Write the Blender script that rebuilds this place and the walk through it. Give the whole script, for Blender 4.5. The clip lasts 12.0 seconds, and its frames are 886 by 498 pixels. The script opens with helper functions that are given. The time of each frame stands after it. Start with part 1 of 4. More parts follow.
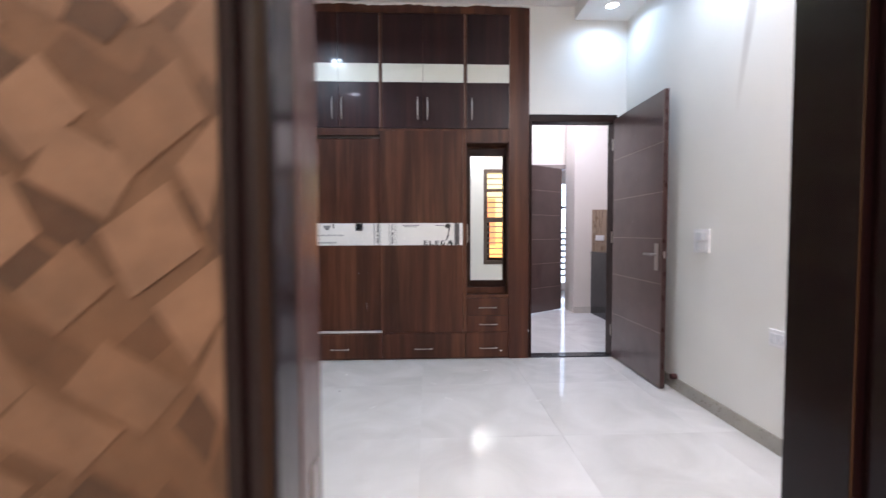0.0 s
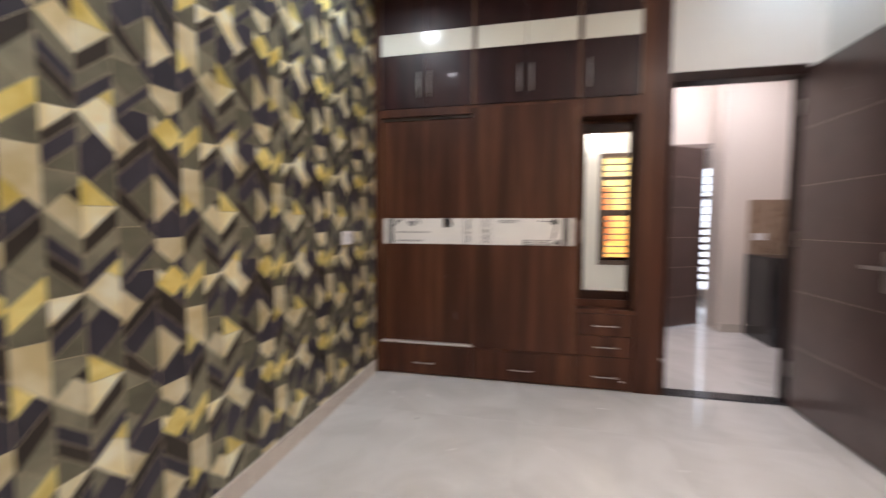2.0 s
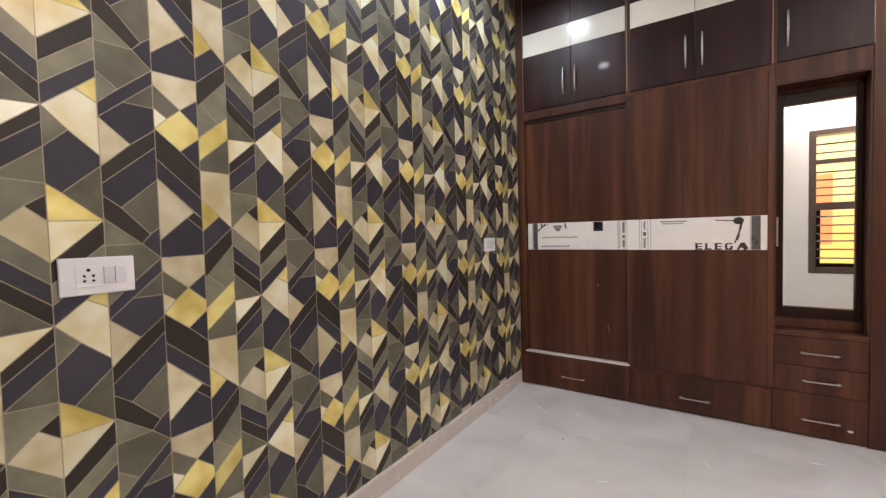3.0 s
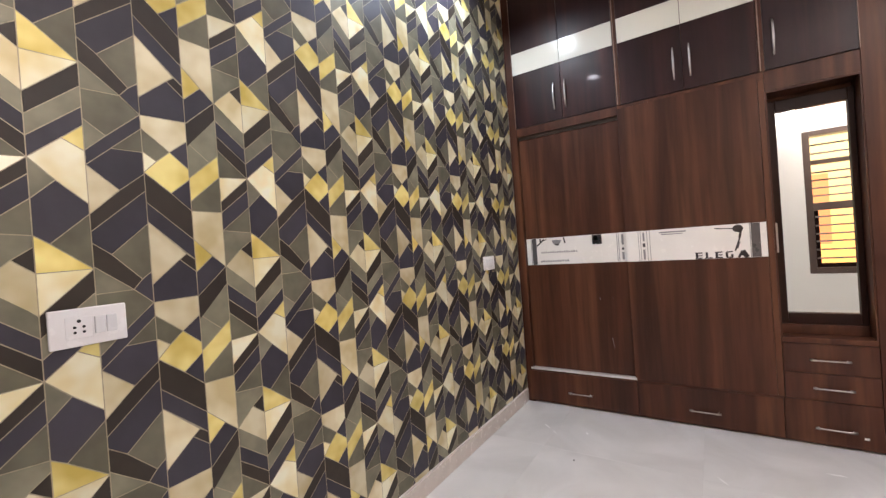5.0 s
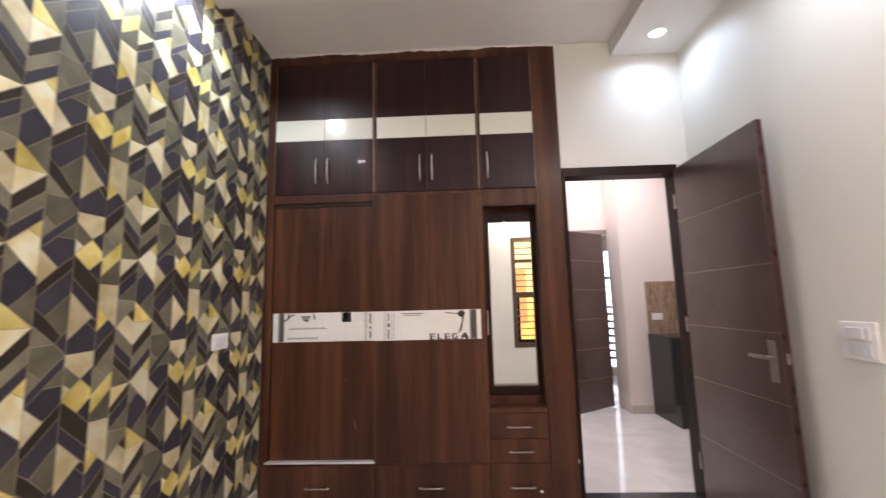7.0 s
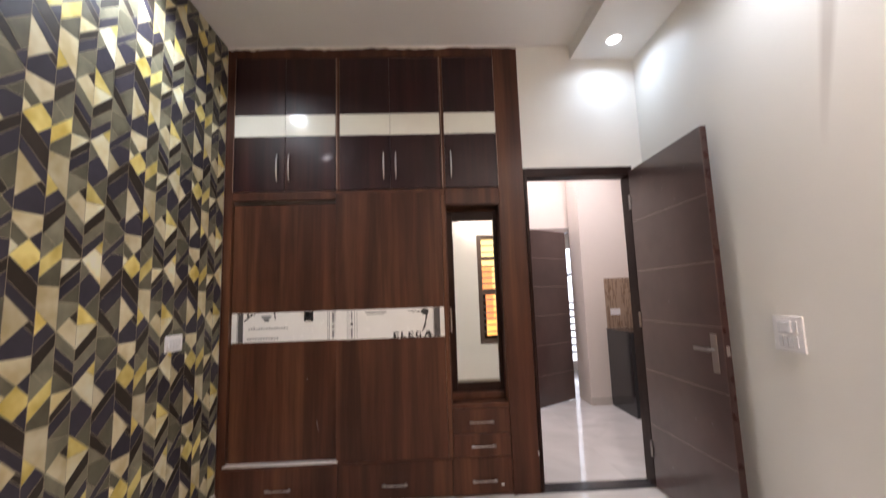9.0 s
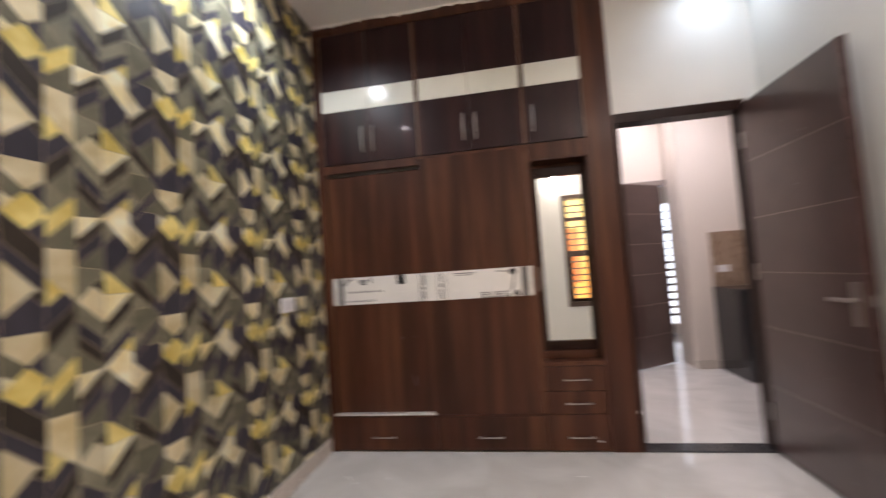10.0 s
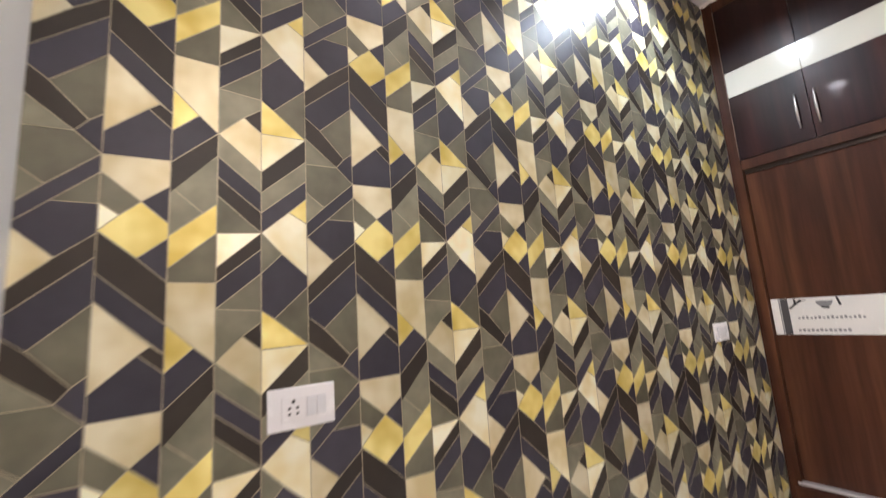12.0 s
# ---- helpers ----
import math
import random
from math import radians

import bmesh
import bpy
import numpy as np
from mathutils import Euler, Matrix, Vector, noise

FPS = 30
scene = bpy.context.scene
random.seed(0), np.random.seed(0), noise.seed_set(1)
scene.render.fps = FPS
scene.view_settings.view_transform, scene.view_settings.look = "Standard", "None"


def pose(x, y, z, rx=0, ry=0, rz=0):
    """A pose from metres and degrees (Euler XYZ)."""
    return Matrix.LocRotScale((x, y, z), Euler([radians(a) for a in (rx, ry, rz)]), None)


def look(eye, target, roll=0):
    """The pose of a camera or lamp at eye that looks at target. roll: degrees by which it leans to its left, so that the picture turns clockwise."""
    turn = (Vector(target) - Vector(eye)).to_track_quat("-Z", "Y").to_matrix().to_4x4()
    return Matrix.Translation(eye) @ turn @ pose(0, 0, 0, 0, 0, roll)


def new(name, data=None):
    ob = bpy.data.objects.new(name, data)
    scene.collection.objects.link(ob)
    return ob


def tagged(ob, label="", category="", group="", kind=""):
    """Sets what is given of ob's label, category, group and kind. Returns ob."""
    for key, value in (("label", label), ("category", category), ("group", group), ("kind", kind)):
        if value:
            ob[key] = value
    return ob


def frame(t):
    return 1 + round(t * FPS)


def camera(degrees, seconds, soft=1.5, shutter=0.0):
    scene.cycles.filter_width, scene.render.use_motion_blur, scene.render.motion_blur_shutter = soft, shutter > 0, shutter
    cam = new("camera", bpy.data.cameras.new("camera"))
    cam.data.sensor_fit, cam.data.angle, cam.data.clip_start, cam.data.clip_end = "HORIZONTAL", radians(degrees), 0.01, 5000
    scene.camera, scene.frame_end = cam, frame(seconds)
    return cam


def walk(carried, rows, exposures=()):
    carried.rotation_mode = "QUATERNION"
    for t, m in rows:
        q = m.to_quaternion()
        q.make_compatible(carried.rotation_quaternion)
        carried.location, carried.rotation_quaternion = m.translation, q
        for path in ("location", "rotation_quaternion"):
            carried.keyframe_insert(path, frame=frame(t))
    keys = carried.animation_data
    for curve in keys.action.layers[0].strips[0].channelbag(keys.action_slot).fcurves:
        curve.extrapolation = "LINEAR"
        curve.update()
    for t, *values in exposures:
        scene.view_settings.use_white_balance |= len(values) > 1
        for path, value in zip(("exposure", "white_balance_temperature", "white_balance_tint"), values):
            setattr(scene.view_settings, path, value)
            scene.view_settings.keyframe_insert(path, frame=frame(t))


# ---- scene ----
cam = camera(94.7, 12.0, soft=1.35, shutter=0.7)
PATH = [
    (0, (1.194, -3.652, 1.142), (1.27, -1.655, 1.064), -0.2),
    (0.3, (1.235, -3.584, 1.175), (1.399, -1.593, 1.086), -1.0),
    (0.5, (1.211, -3.48, 1.156), (1.431, -1.496, 1.035), -1.2),
    (0.9, (1.266, -3.337, 1.161), (1.44, -1.347, 1.064), -1.4),
    (1, (1.256, -3.292, 1.159), (1.429, -1.302, 1.066), -1.3),
    (1.5, (1.264, -3.17, 1.172), (1.285, -1.171, 1.1), -0.9),
    (2, (1.231, -3.046, 1.18), (0.799, -1.097, 1.063), 0.2),
    (2.5, (1.268, -2.975, 1.175), (0.225, -1.272, 1.059), 1.0),
    (4.5, (1.264, -2.92, 1.219), (0.141, -1.266, 1.183), -4.6),
    (5, (1.266, -2.921, 1.225), (0.156, -1.257, 1.213), -4.2),
    (5.5, (1.258, -2.925, 1.219), (0.199, -1.229, 1.277), -3.2),
    (6, (1.281, -2.867, 1.28), (0.53, -1.027, 1.508), -1.8),
    (6.2, (1.278, -2.828, 1.260), (0.727, -0.927, 1.548), -1.2),
    (6.5, (1.35, -2.814, 1.281), (1.014, -0.863, 1.565), -0.7),
    (7, (1.368, -2.805, 1.28), (1.295, -0.823, 1.541), -1.4),
    (7.2, (1.383, -2.814, 1.274), (1.371, -0.829, 1.52), -1.7),
    (8.8, (1.397, -2.832, 1.339), (1.494, -0.859, 1.655), -2.1),
    (9, (1.408, -2.824, 1.288), (1.484, -0.84, 1.529), -1.9),
    (9.2, (1.387, -2.827, 1.274), (1.460, -0.838, 1.466), -1.8),
    (9.5, (1.4, -2.834, 1.23), (1.412, -0.839, 1.367), -1.8),
    (10, (1.37, -2.823, 1.229), (1.049, -0.852, 1.342), -3.9),
    (10.3, (1.257, -2.833, 1.297), (0.489, -1.000, 1.526), -5.2),
    (10.5, (1.218, -2.864, 1.312), (0.17, -1.184, 1.592), -5.5),
    (10.7, (1.167, -2.891, 1.299), (-0.057, -1.338, 1.606), -5.2),
    (10.9, (1.174, -2.908, 1.295), (-0.253, -1.536, 1.579), -5.2),
    (11, (1.171, -2.909, 1.285), (-0.311, -1.595, 1.561), -5.6),
    (11.5, (1.135, -2.903, 1.276), (-0.518, -1.797, 1.486), -5.0),
    (11.6, (1.12, -2.895, 1.27), (-0.551, -1.816, 1.483), -4.7),
    (12, (0.994, -2.842, 1.282), (-0.639, -1.731, 1.594), -4.0),
]
EXPOSURES = [(0.0, 1.00, 5450, 11), (0.6, 1.04, 6250, 13), (1.2, 0.94, 6450, 13), (2.0, 0.70, 6300, 13), (2.5, 0.52, 6350, 14), (3.2, 0.88, 6150, 15), (5.5, 1.00, 6100, 15),
             (6.3, 1.00, 6250, 15), (7.2, 0.90, 6350, 15), (9.5, 0.70, 6450, 15), (10.2, 0.64, 6400, 14), (11.0, 0.80, 6050, 13), (11.5, 1.00, 6000, 14), (12.0, 1.06, 6200, 14)]
walk(cam, [(t, look(eye, target, roll)) for t, eye, target, roll in PATH], EXPOSURES)

# ---- sizes of the place ----
RX = 2.99          # room width
BACK = -3.075      # face of the wall with the entry door
CEIL = 3.145
DROP = 3.03        # underside of the dropped ceiling strips

# ---- world and lamps ----
world = bpy.data.worlds.new("world")
scene.world = world
world.use_nodes = True
wn = world.node_tree
sky = wn.nodes.new("ShaderNodeTexSky")
sky.sky_type = "NISHITA"
sky.sun_disc = False
sky.sun_elevation = radians(42)
sky.sun_rotation = radians(8)
wn.links.new(sky.outputs[0], wn.nodes["Background"].inputs[0])
wn.nodes["Background"].inputs[1].default_value = 0.12
sun = new("sun", bpy.data.lights.new("sun", "SUN"))
sun.data.energy = 3.0
sun.data.angle = radians(0.5)
sun.data.color = (1.0, 0.95, 0.87)
sun.matrix_basis = look((3, 20, 25), (0, 0, 0))


def lamp(name, x, y, z, size, watts, color, spread=150):
    """A round lamp facing down."""
    ob = new(name, bpy.data.lights.new(name, "AREA"))
    ob.data.shape, ob.data.size, ob.data.energy, ob.data.color = "DISK", size, watts, color
    ob.data.spread = radians(spread)
    ob.location = (x, y, z)
    return ob


# first and fourth are known downlights; the others are unseen, added as fill
SPOTS = [(2.737, -0.24), (2.737, -1.34), (2.737, -2.45), (0.22, -0.92), (0.22, -1.98)]
SPOT_WATTS = [1.7, 4.5, 18.5, 8.8, 2.8]
# third is warmed to stand in for orange window light on the wall
COOL = [(0.66, 0.83, 1.0), (0.86, 0.93, 1.0), (1.0, 0.84, 0.74), (0.84, 0.93, 1.0), (1.0, 0.94, 0.96)]
for (sx, sy), watts, tone in zip(SPOTS, SPOT_WATTS, COOL):
    lamp("spot_lamp", sx, sy, DROP - 0.012, 0.11, watts, tone, 156)
wall_bulb = new("wall_bulb", bpy.data.lights.new("wall_bulb", "POINT"))
wall_bulb.data.energy, wall_bulb.data.color, wall_bulb.data.shadow_soft_size = 5.0, (1.0, 0.94, 0.88), 0.03
wall_bulb.location = (2.072, BACK + 0.11, 2.462)
HALL_SPOTS = [(2.85, 2.0, 4.5), (3.35, 1.30, 11.0), (1.9, 1.6, 9.0)]
for sx, sy, watts in HALL_SPOTS:
    lamp("hall_lamp", sx, sy, CEIL - 0.012, 0.085, watts, (1.0, 0.92, 0.94))
for ox, oy in [(0.3, -4.6), (1.5, -4.8), (0.9, -6.2)]:
    lamp("outer_lamp", ox, oy, CEIL - 0.02, 0.3, 18.0, (1.0, 0.81, 0.62), 180)
# ---- materials ----
def nodes_of(name):
    m = bpy.data.materials.new(name)
    m.use_nodes = True
    nt = m.node_tree
    return m, nt, nt.nodes["Principled BSDF"]


def mixed(nt, fac, a, b):
    """A colour between a and b by a socket."""
    mx = nt.nodes.new("ShaderNodeMix")
    mx.data_type = "RGBA"
    nt.links.new(fac, mx.inputs[0])
    for k, c in ((6, a), (7, b)):
        if isinstance(c, tuple):
            mx.inputs[k].default_value = (*c, 1)
        else:
            nt.links.new(c, mx.inputs[k])
    return mx.outputs[2]


def noise_of(nt, scale, detail=3.0, stretch=(1, 1, 1), rough=0.55):
    co = nt.nodes.new("ShaderNodeTexCoord")
    mp = nt.nodes.new("ShaderNodeMapping")
    mp.inputs["Scale"].default_value = stretch
    nz = nt.nodes.new("ShaderNodeTexNoise")
    nz.inputs["Scale"].default_value, nz.inputs["Detail"].default_value = scale, detail
    nz.inputs["Roughness"].default_value = rough
    nt.links.new(co.outputs["Object"], mp.inputs[0])
    nt.links.new(mp.outputs[0], nz.inputs["Vector"])
    return nz.outputs[0]


def ramp(nt, fac, lo, hi, a=0.0, b=1.0):
    r = nt.nodes.new("ShaderNodeMapRange")
    for k, v in zip((1, 2, 3, 4), (lo, hi, a, b)):
        r.inputs[k].default_value = v
    nt.links.new(fac, r.inputs[0])
    return r.outputs[0]


def bump(nt, bsdf, height, strength, distance=0.002):
    b = nt.nodes.new("ShaderNodeBump")
    b.inputs["Strength"].default_value, b.inputs["Distance"].default_value = strength, distance
    nt.links.new(height, b.inputs["Height"])
    nt.links.new(b.outputs[0], bsdf.inputs["Normal"])


def plain(name, color, rough=0.5, metal=0.0, vary=0.12, scale=6.0, bumps=0.15, grain=180.0):
    """A painted or plastic surface with faint blotches and fine relief."""
    m, nt, b = nodes_of(name)
    dark = tuple(c * (1 - vary) for c in color)
    nt.links.new(mixed(nt, ramp(nt, noise_of(nt, scale), 0.3, 0.7), dark, color), b.inputs["Base Color"])
    nt.links.new(ramp(nt, noise_of(nt, scale * 3), 0.3, 0.7, rough * 0.85, min(1, rough * 1.15)), b.inputs["Roughness"])
    b.inputs["Metallic"].default_value = metal
    if bumps:
        bump(nt, b, noise_of(nt, grain, 2.0), bumps, 0.0006)
    return m


def wood(name, dark, light, rough=0.22, grain=(22, 22, 1.3), smudge=0.0, streak=None, coat=0.0, coat_rough=0.08, residue=0.0):
    """Wood-print laminate, its grain upright, with a gloss that smudges break up."""
    m, nt, b = nodes_of(name)
    co = nt.nodes.new("ShaderNodeTexCoord")
    info = nt.nodes.new("ShaderNodeObjectInfo")
    add = nt.nodes.new("ShaderNodeVectorMath")
    nt.links.new(co.outputs["Object"], add.inputs[0])
    nt.links.new(info.outputs["Random"], add.inputs[1])
    mp = nt.nodes.new("ShaderNodeMapping")
    mp.inputs["Scale"].default_value = grain
    nt.links.new(add.outputs[0], mp.inputs[0])
    n1 = nt.nodes.new("ShaderNodeTexNoise")
    n1.inputs["Scale"].default_value, n1.inputs["Detail"].default_value = 0.55, 4.0
    n1.inputs["Distortion"].default_value = 0.7
    nt.links.new(mp.outputs[0], n1.inputs["Vector"])
    n2 = nt.nodes.new("ShaderNodeTexNoise")
    n2.inputs["Scale"].default_value, n2.inputs["Detail"].default_value = 4.5, 3.0
    nt.links.new(mp.outputs[0], n2.inputs["Vector"])
    base = mixed(nt, ramp(nt, n1.outputs[0], 0.32, 0.72), dark, light)
    mp2 = nt.nodes.new("ShaderNodeMapping")
    mp2.inputs["Scale"].default_value = (11.0, 11.0, 0.45)
    nt.links.new(add.outputs[0], mp2.inputs[0])
    n3 = nt.nodes.new("ShaderNodeTexNoise")
    n3.inputs["Scale"].default_value, n3.inputs["Detail"].default_value = 1.0, 2.0
    n3.inputs["Distortion"].default_value = 0.3
    nt.links.new(mp2.outputs[0], n3.inputs["Vector"])
    base = mixed(nt, ramp(nt, n3.outputs[0], 0.50, 0.72, 0.0, 0.75), base, streak or light)
    fine = nt.nodes.new("ShaderNodeMix")
    fine.data_type, fine.blend_type = "RGBA", "MULTIPLY"
    fine.inputs[0].default_value = 0.42
    nt.links.new(base, fine.inputs[6])
    nt.links.new(mixed(nt, ramp(nt, n2.outputs[0], 0.3, 0.6), (0.55, 0.5, 0.48), (1, 1, 1)), fine.inputs[7])
    nt.links.new(fine.outputs[2], b.inputs["Base Color"])
    nt.links.new(ramp(nt, noise_of(nt, 5.0, 4.0), 0.35, 0.7, rough, rough + 0.1 + smudge), b.inputs["Roughness"])
    bump(nt, b, n2.outputs[0], 0.08, 0.0005)
    if coat:
        b.inputs["Coat Roughness"].default_value = coat_rough
        b.inputs["Coat Weight"].default_value = coat
        if residue:
            blocks = nt.nodes.new("ShaderNodeTexBrick")
            blocks.inputs["Scale"].default_value = 1.0
            for key, value in (("Brick Width", 0.055), ("Row Height", 0.034), ("Mortar Size", 0.003), ("Bias", -0.1)):
                blocks.inputs[key].default_value = value
            blocks.inputs["Color1"].default_value, blocks.inputs["Color2"].default_value = (0, 0, 0, 1), (1, 1, 1, 1)
            flat = nt.nodes.new("ShaderNodeMapping")
            flat.inputs["Rotation"].default_value = (radians(90), 0, 0)
            nt.links.new(co.outputs["Object"], flat.inputs[0])
            nt.links.new(flat.outputs[0], blocks.inputs["Vector"])
            patch = nt.nodes.new("ShaderNodeMath")
            patch.operation = "MULTIPLY"
            nt.links.new(blocks.outputs["Color"], patch.inputs[0])
            nt.links.new(ramp(nt, noise_of(nt, 3.5, 2.0), 0.45, 0.62), patch.inputs[1])
            nt.links.new(ramp(nt, patch.outputs[0], 0, 1, coat, coat + residue), b.inputs["Coat Weight"])
            nt.links.new(ramp(nt, patch.outputs[0], 0, 1, coat_rough, coat_rough + 0.16), b.inputs["Coat Roughness"])
    return m


WALNUT = wood("walnut_laminate", (0.036, 0.0112, 0.0062), (0.087, 0.0285, 0.0142), 0.42, (16, 16, 1.0), streak=(0.132, 0.053, 0.0240), coat=0.09, coat_rough=0.22)
WALNUT.node_tree.nodes["Principled BSDF"].inputs["Specular IOR Level"].default_value = 0.27
WALNUT_TOP = wood("dark_walnut_laminate", (0.013, 0.0042, 0.0066), (0.031, 0.0090, 0.0102), 0.28, (14, 14, 0.9), 0.08, (0.056, 0.0165, 0.0130), 0.14, 0.06, 0.34)
WALNUT_TOP.node_tree.nodes["Principled BSDF"].inputs["Specular IOR Level"].default_value = 0.30
DARKPOLISH = plain("dark_frame_polish", (0.024, 0.0095, 0.0070), 0.36, vary=0.35, scale=9, bumps=0)
DARKPOLISH.node_tree.nodes["Principled BSDF"].inputs["Specular IOR Level"].default_value = 0.13
DOORWOOD = plain("door_laminate", (0.086, 0.046, 0.041), 0.34, vary=0.42, scale=3.2, bumps=0.25, grain=110)
for node_input, node_value in (("Coat Weight", 0.6), ("Coat Roughness", 0.20), ("Specular IOR Level", 0.7)):
    DOORWOOD.node_tree.nodes["Principled BSDF"].inputs[node_input].default_value = node_value
DOOREDGE = plain("door_edge_polish", (0.036, 0.012, 0.010), 0.3)
WALLPAINT = plain("cream_wall_paint", (0.78, 0.76, 0.715), 0.55, vary=0.05, scale=1.6, bumps=0.25, grain=90)
HALLPAINT = plain("hall_wall_paint", (0.80, 0.725, 0.66), 0.55, vary=0.05, scale=1.6, bumps=0.25, grain=90)
CEILPAINT = plain("ceiling_paint", (0.80, 0.78, 0.76), 0.7, vary=0.04, scale=1.2, bumps=0.2, grain=90)
WHITEPLASTIC = plain("white_plastic", (0.86, 0.845, 0.85), 0.25, vary=0.03, bumps=0)
GREYPLASTIC = plain("pale_grey_plastic", (0.74, 0.74, 0.76), 0.25, vary=0.03, bumps=0)
BLACKHOLE = plain("black_hole", (0.01, 0.01, 0.01), 0.6, bumps=0)
WHITEACRYL = plain("white_acrylic", (0.80, 0.81, 0.74), 0.15, vary=0.03, bumps=0)
WHITEACRYL.node_tree.nodes["Principled BSDF"].inputs["Specular IOR Level"].default_value = 0.3
FILMWHITE = plain("protective_film", (0.80, 0.79, 0.76), 0.25, vary=0.04, scale=9, bumps=0.3, grain=30)
FILMGREY = plain("film_print_grey", (0.075, 0.075, 0.08), 0.3, vary=0.1, bumps=0)
FILMPALE = plain("film_print_pale", (0.24, 0.24, 0.25), 0.3, vary=0.1, bumps=0)
FILMBLACK = plain("film_print_black", (0.025, 0.025, 0.03), 0.3, vary=0.1, bumps=0)
CHROME = plain("brushed_chrome", (0.46, 0.43, 0.42), 0.38, metal=1.0, vary=0.1, scale=40, bumps=0)
ALU = plain("aluminium_track", (0.82, 0.81, 0.82), 0.34, metal=0.6, vary=0.03, scale=6, bumps=0)
LACQUER = plain("dark_door_lacquer", (0.011, 0.005, 0.006), 0.16, vary=0.3, scale=3, bumps=0)
LACQUER.node_tree.nodes["Principled BSDF"].inputs["Specular IOR Level"].default_value = 0.3
REVEAL = plain("door_reveal_laminate", (0.090, 0.054, 0.054), 0.16, vary=0.25, scale=3, bumps=0)
GROOVELINE = plain("pale_groove_line", (0.34, 0.26, 0.24), 0.5, bumps=0)
BEADING = plain("bronze_beading", (0.30, 0.20, 0.155), 0.35, metal=0.5, vary=0.1, scale=3, bumps=0)
SKIRT = plain("skirting_tile", (0.36, 0.335, 0.29), 0.3, vary=0.12, scale=12)
SKIRT_PALE = plain("pale_skirting_tile", (0.62, 0.56, 0.50), 0.25, vary=0.1, scale=12)
GROUT = plain("tile_grout", (0.58, 0.565, 0.53), 0.8, vary=0.15)
GRANITE = plain("black_granite", (0.022, 0.023, 0.028), 0.12, vary=0.6, scale=160, bumps=0)
SILL = plain("dark_granite_sill", (0.05, 0.05, 0.055), 0.25, vary=0.5, scale=160, bumps=0)
WINDOWWOOD = plain("grey_brown_window_frame", (0.12, 0.082, 0.066), 0.35, vary=0.3, scale=5, bumps=0)
BARSTEEL = plain("painted_window_bar", (0.32, 0.27, 0.25), 0.35, vary=0.2, bumps=0)
BLACKMETAL = plain("dark_window_metal", (0.06, 0.048, 0.045), 0.35)
RUBBER = plain("dark_red_rubber", (0.05, 0.01, 0.01), 0.5)


def ink(name, deep, pale):
    """Metallic ink that shades from a deep to a pale tone within each piece."""
    m, nt, b = nodes_of(name)
    nt.links.new(mixed(nt, ramp(nt, noise_of(nt, 9.0, 2.0), 0.34, 0.62), deep, pale), b.inputs["Base Color"])
    b.inputs["Metallic"].default_value, b.inputs["Roughness"].default_value = 0.3, 0.42
    bump(nt, b, noise_of(nt, 420, 2.0), 0.3, 0.0006)
    return m


PRINTS = {
    "navy": plain("print_navy", (0.052, 0.047, 0.062), 0.45, vary=0.2, scale=14, bumps=0.3, grain=420),
    "brown": plain("print_brown", (0.042, 0.032, 0.023), 0.45, vary=0.2, scale=14, bumps=0.3, grain=420),
    "olive": plain("print_olive", (0.195, 0.182, 0.126), 0.42, metal=0.2, vary=0.40, scale=9, bumps=0.3, grain=420),
    "moss": plain("print_moss", (0.30, 0.285, 0.200), 0.42, metal=0.2, vary=0.42, scale=9, bumps=0.3, grain=420),
    "beige": ink("print_beige", (0.62, 0.52, 0.28), (0.80, 0.735, 0.52)),
    "cream": ink("print_cream", (0.82, 0.70, 0.36), (0.96, 0.93, 0.71)),
    "gold": ink("print_gold", (0.68, 0.52, 0.12), (0.92, 0.80, 0.31)),
}
for pm in PRINTS.values():
    nt = pm.node_tree
    bs = nt.nodes["Principled BSDF"]
    src = bs.inputs["Base Color"].links[0].from_socket
    geo = nt.nodes.new("ShaderNodeNewGeometry")
    hsv = nt.nodes.new("ShaderNodeHueSaturation")
    nt.links.new(ramp(nt, geo.outputs["Random Per Island"], 0, 1, 0.84, 1.14), hsv.inputs["Value"])
    nt.links.new(src, hsv.inputs["Color"])
    nt.links.new(hsv.outputs[0], bs.inputs["Base Color"])
    bs.inputs["Specular IOR Level"].default_value = 0.34
PRINTLINE = plain("print_gold_line", (0.50, 0.43, 0.29), 0.35, metal=0.1, vary=0.3, scale=60, bumps=0)


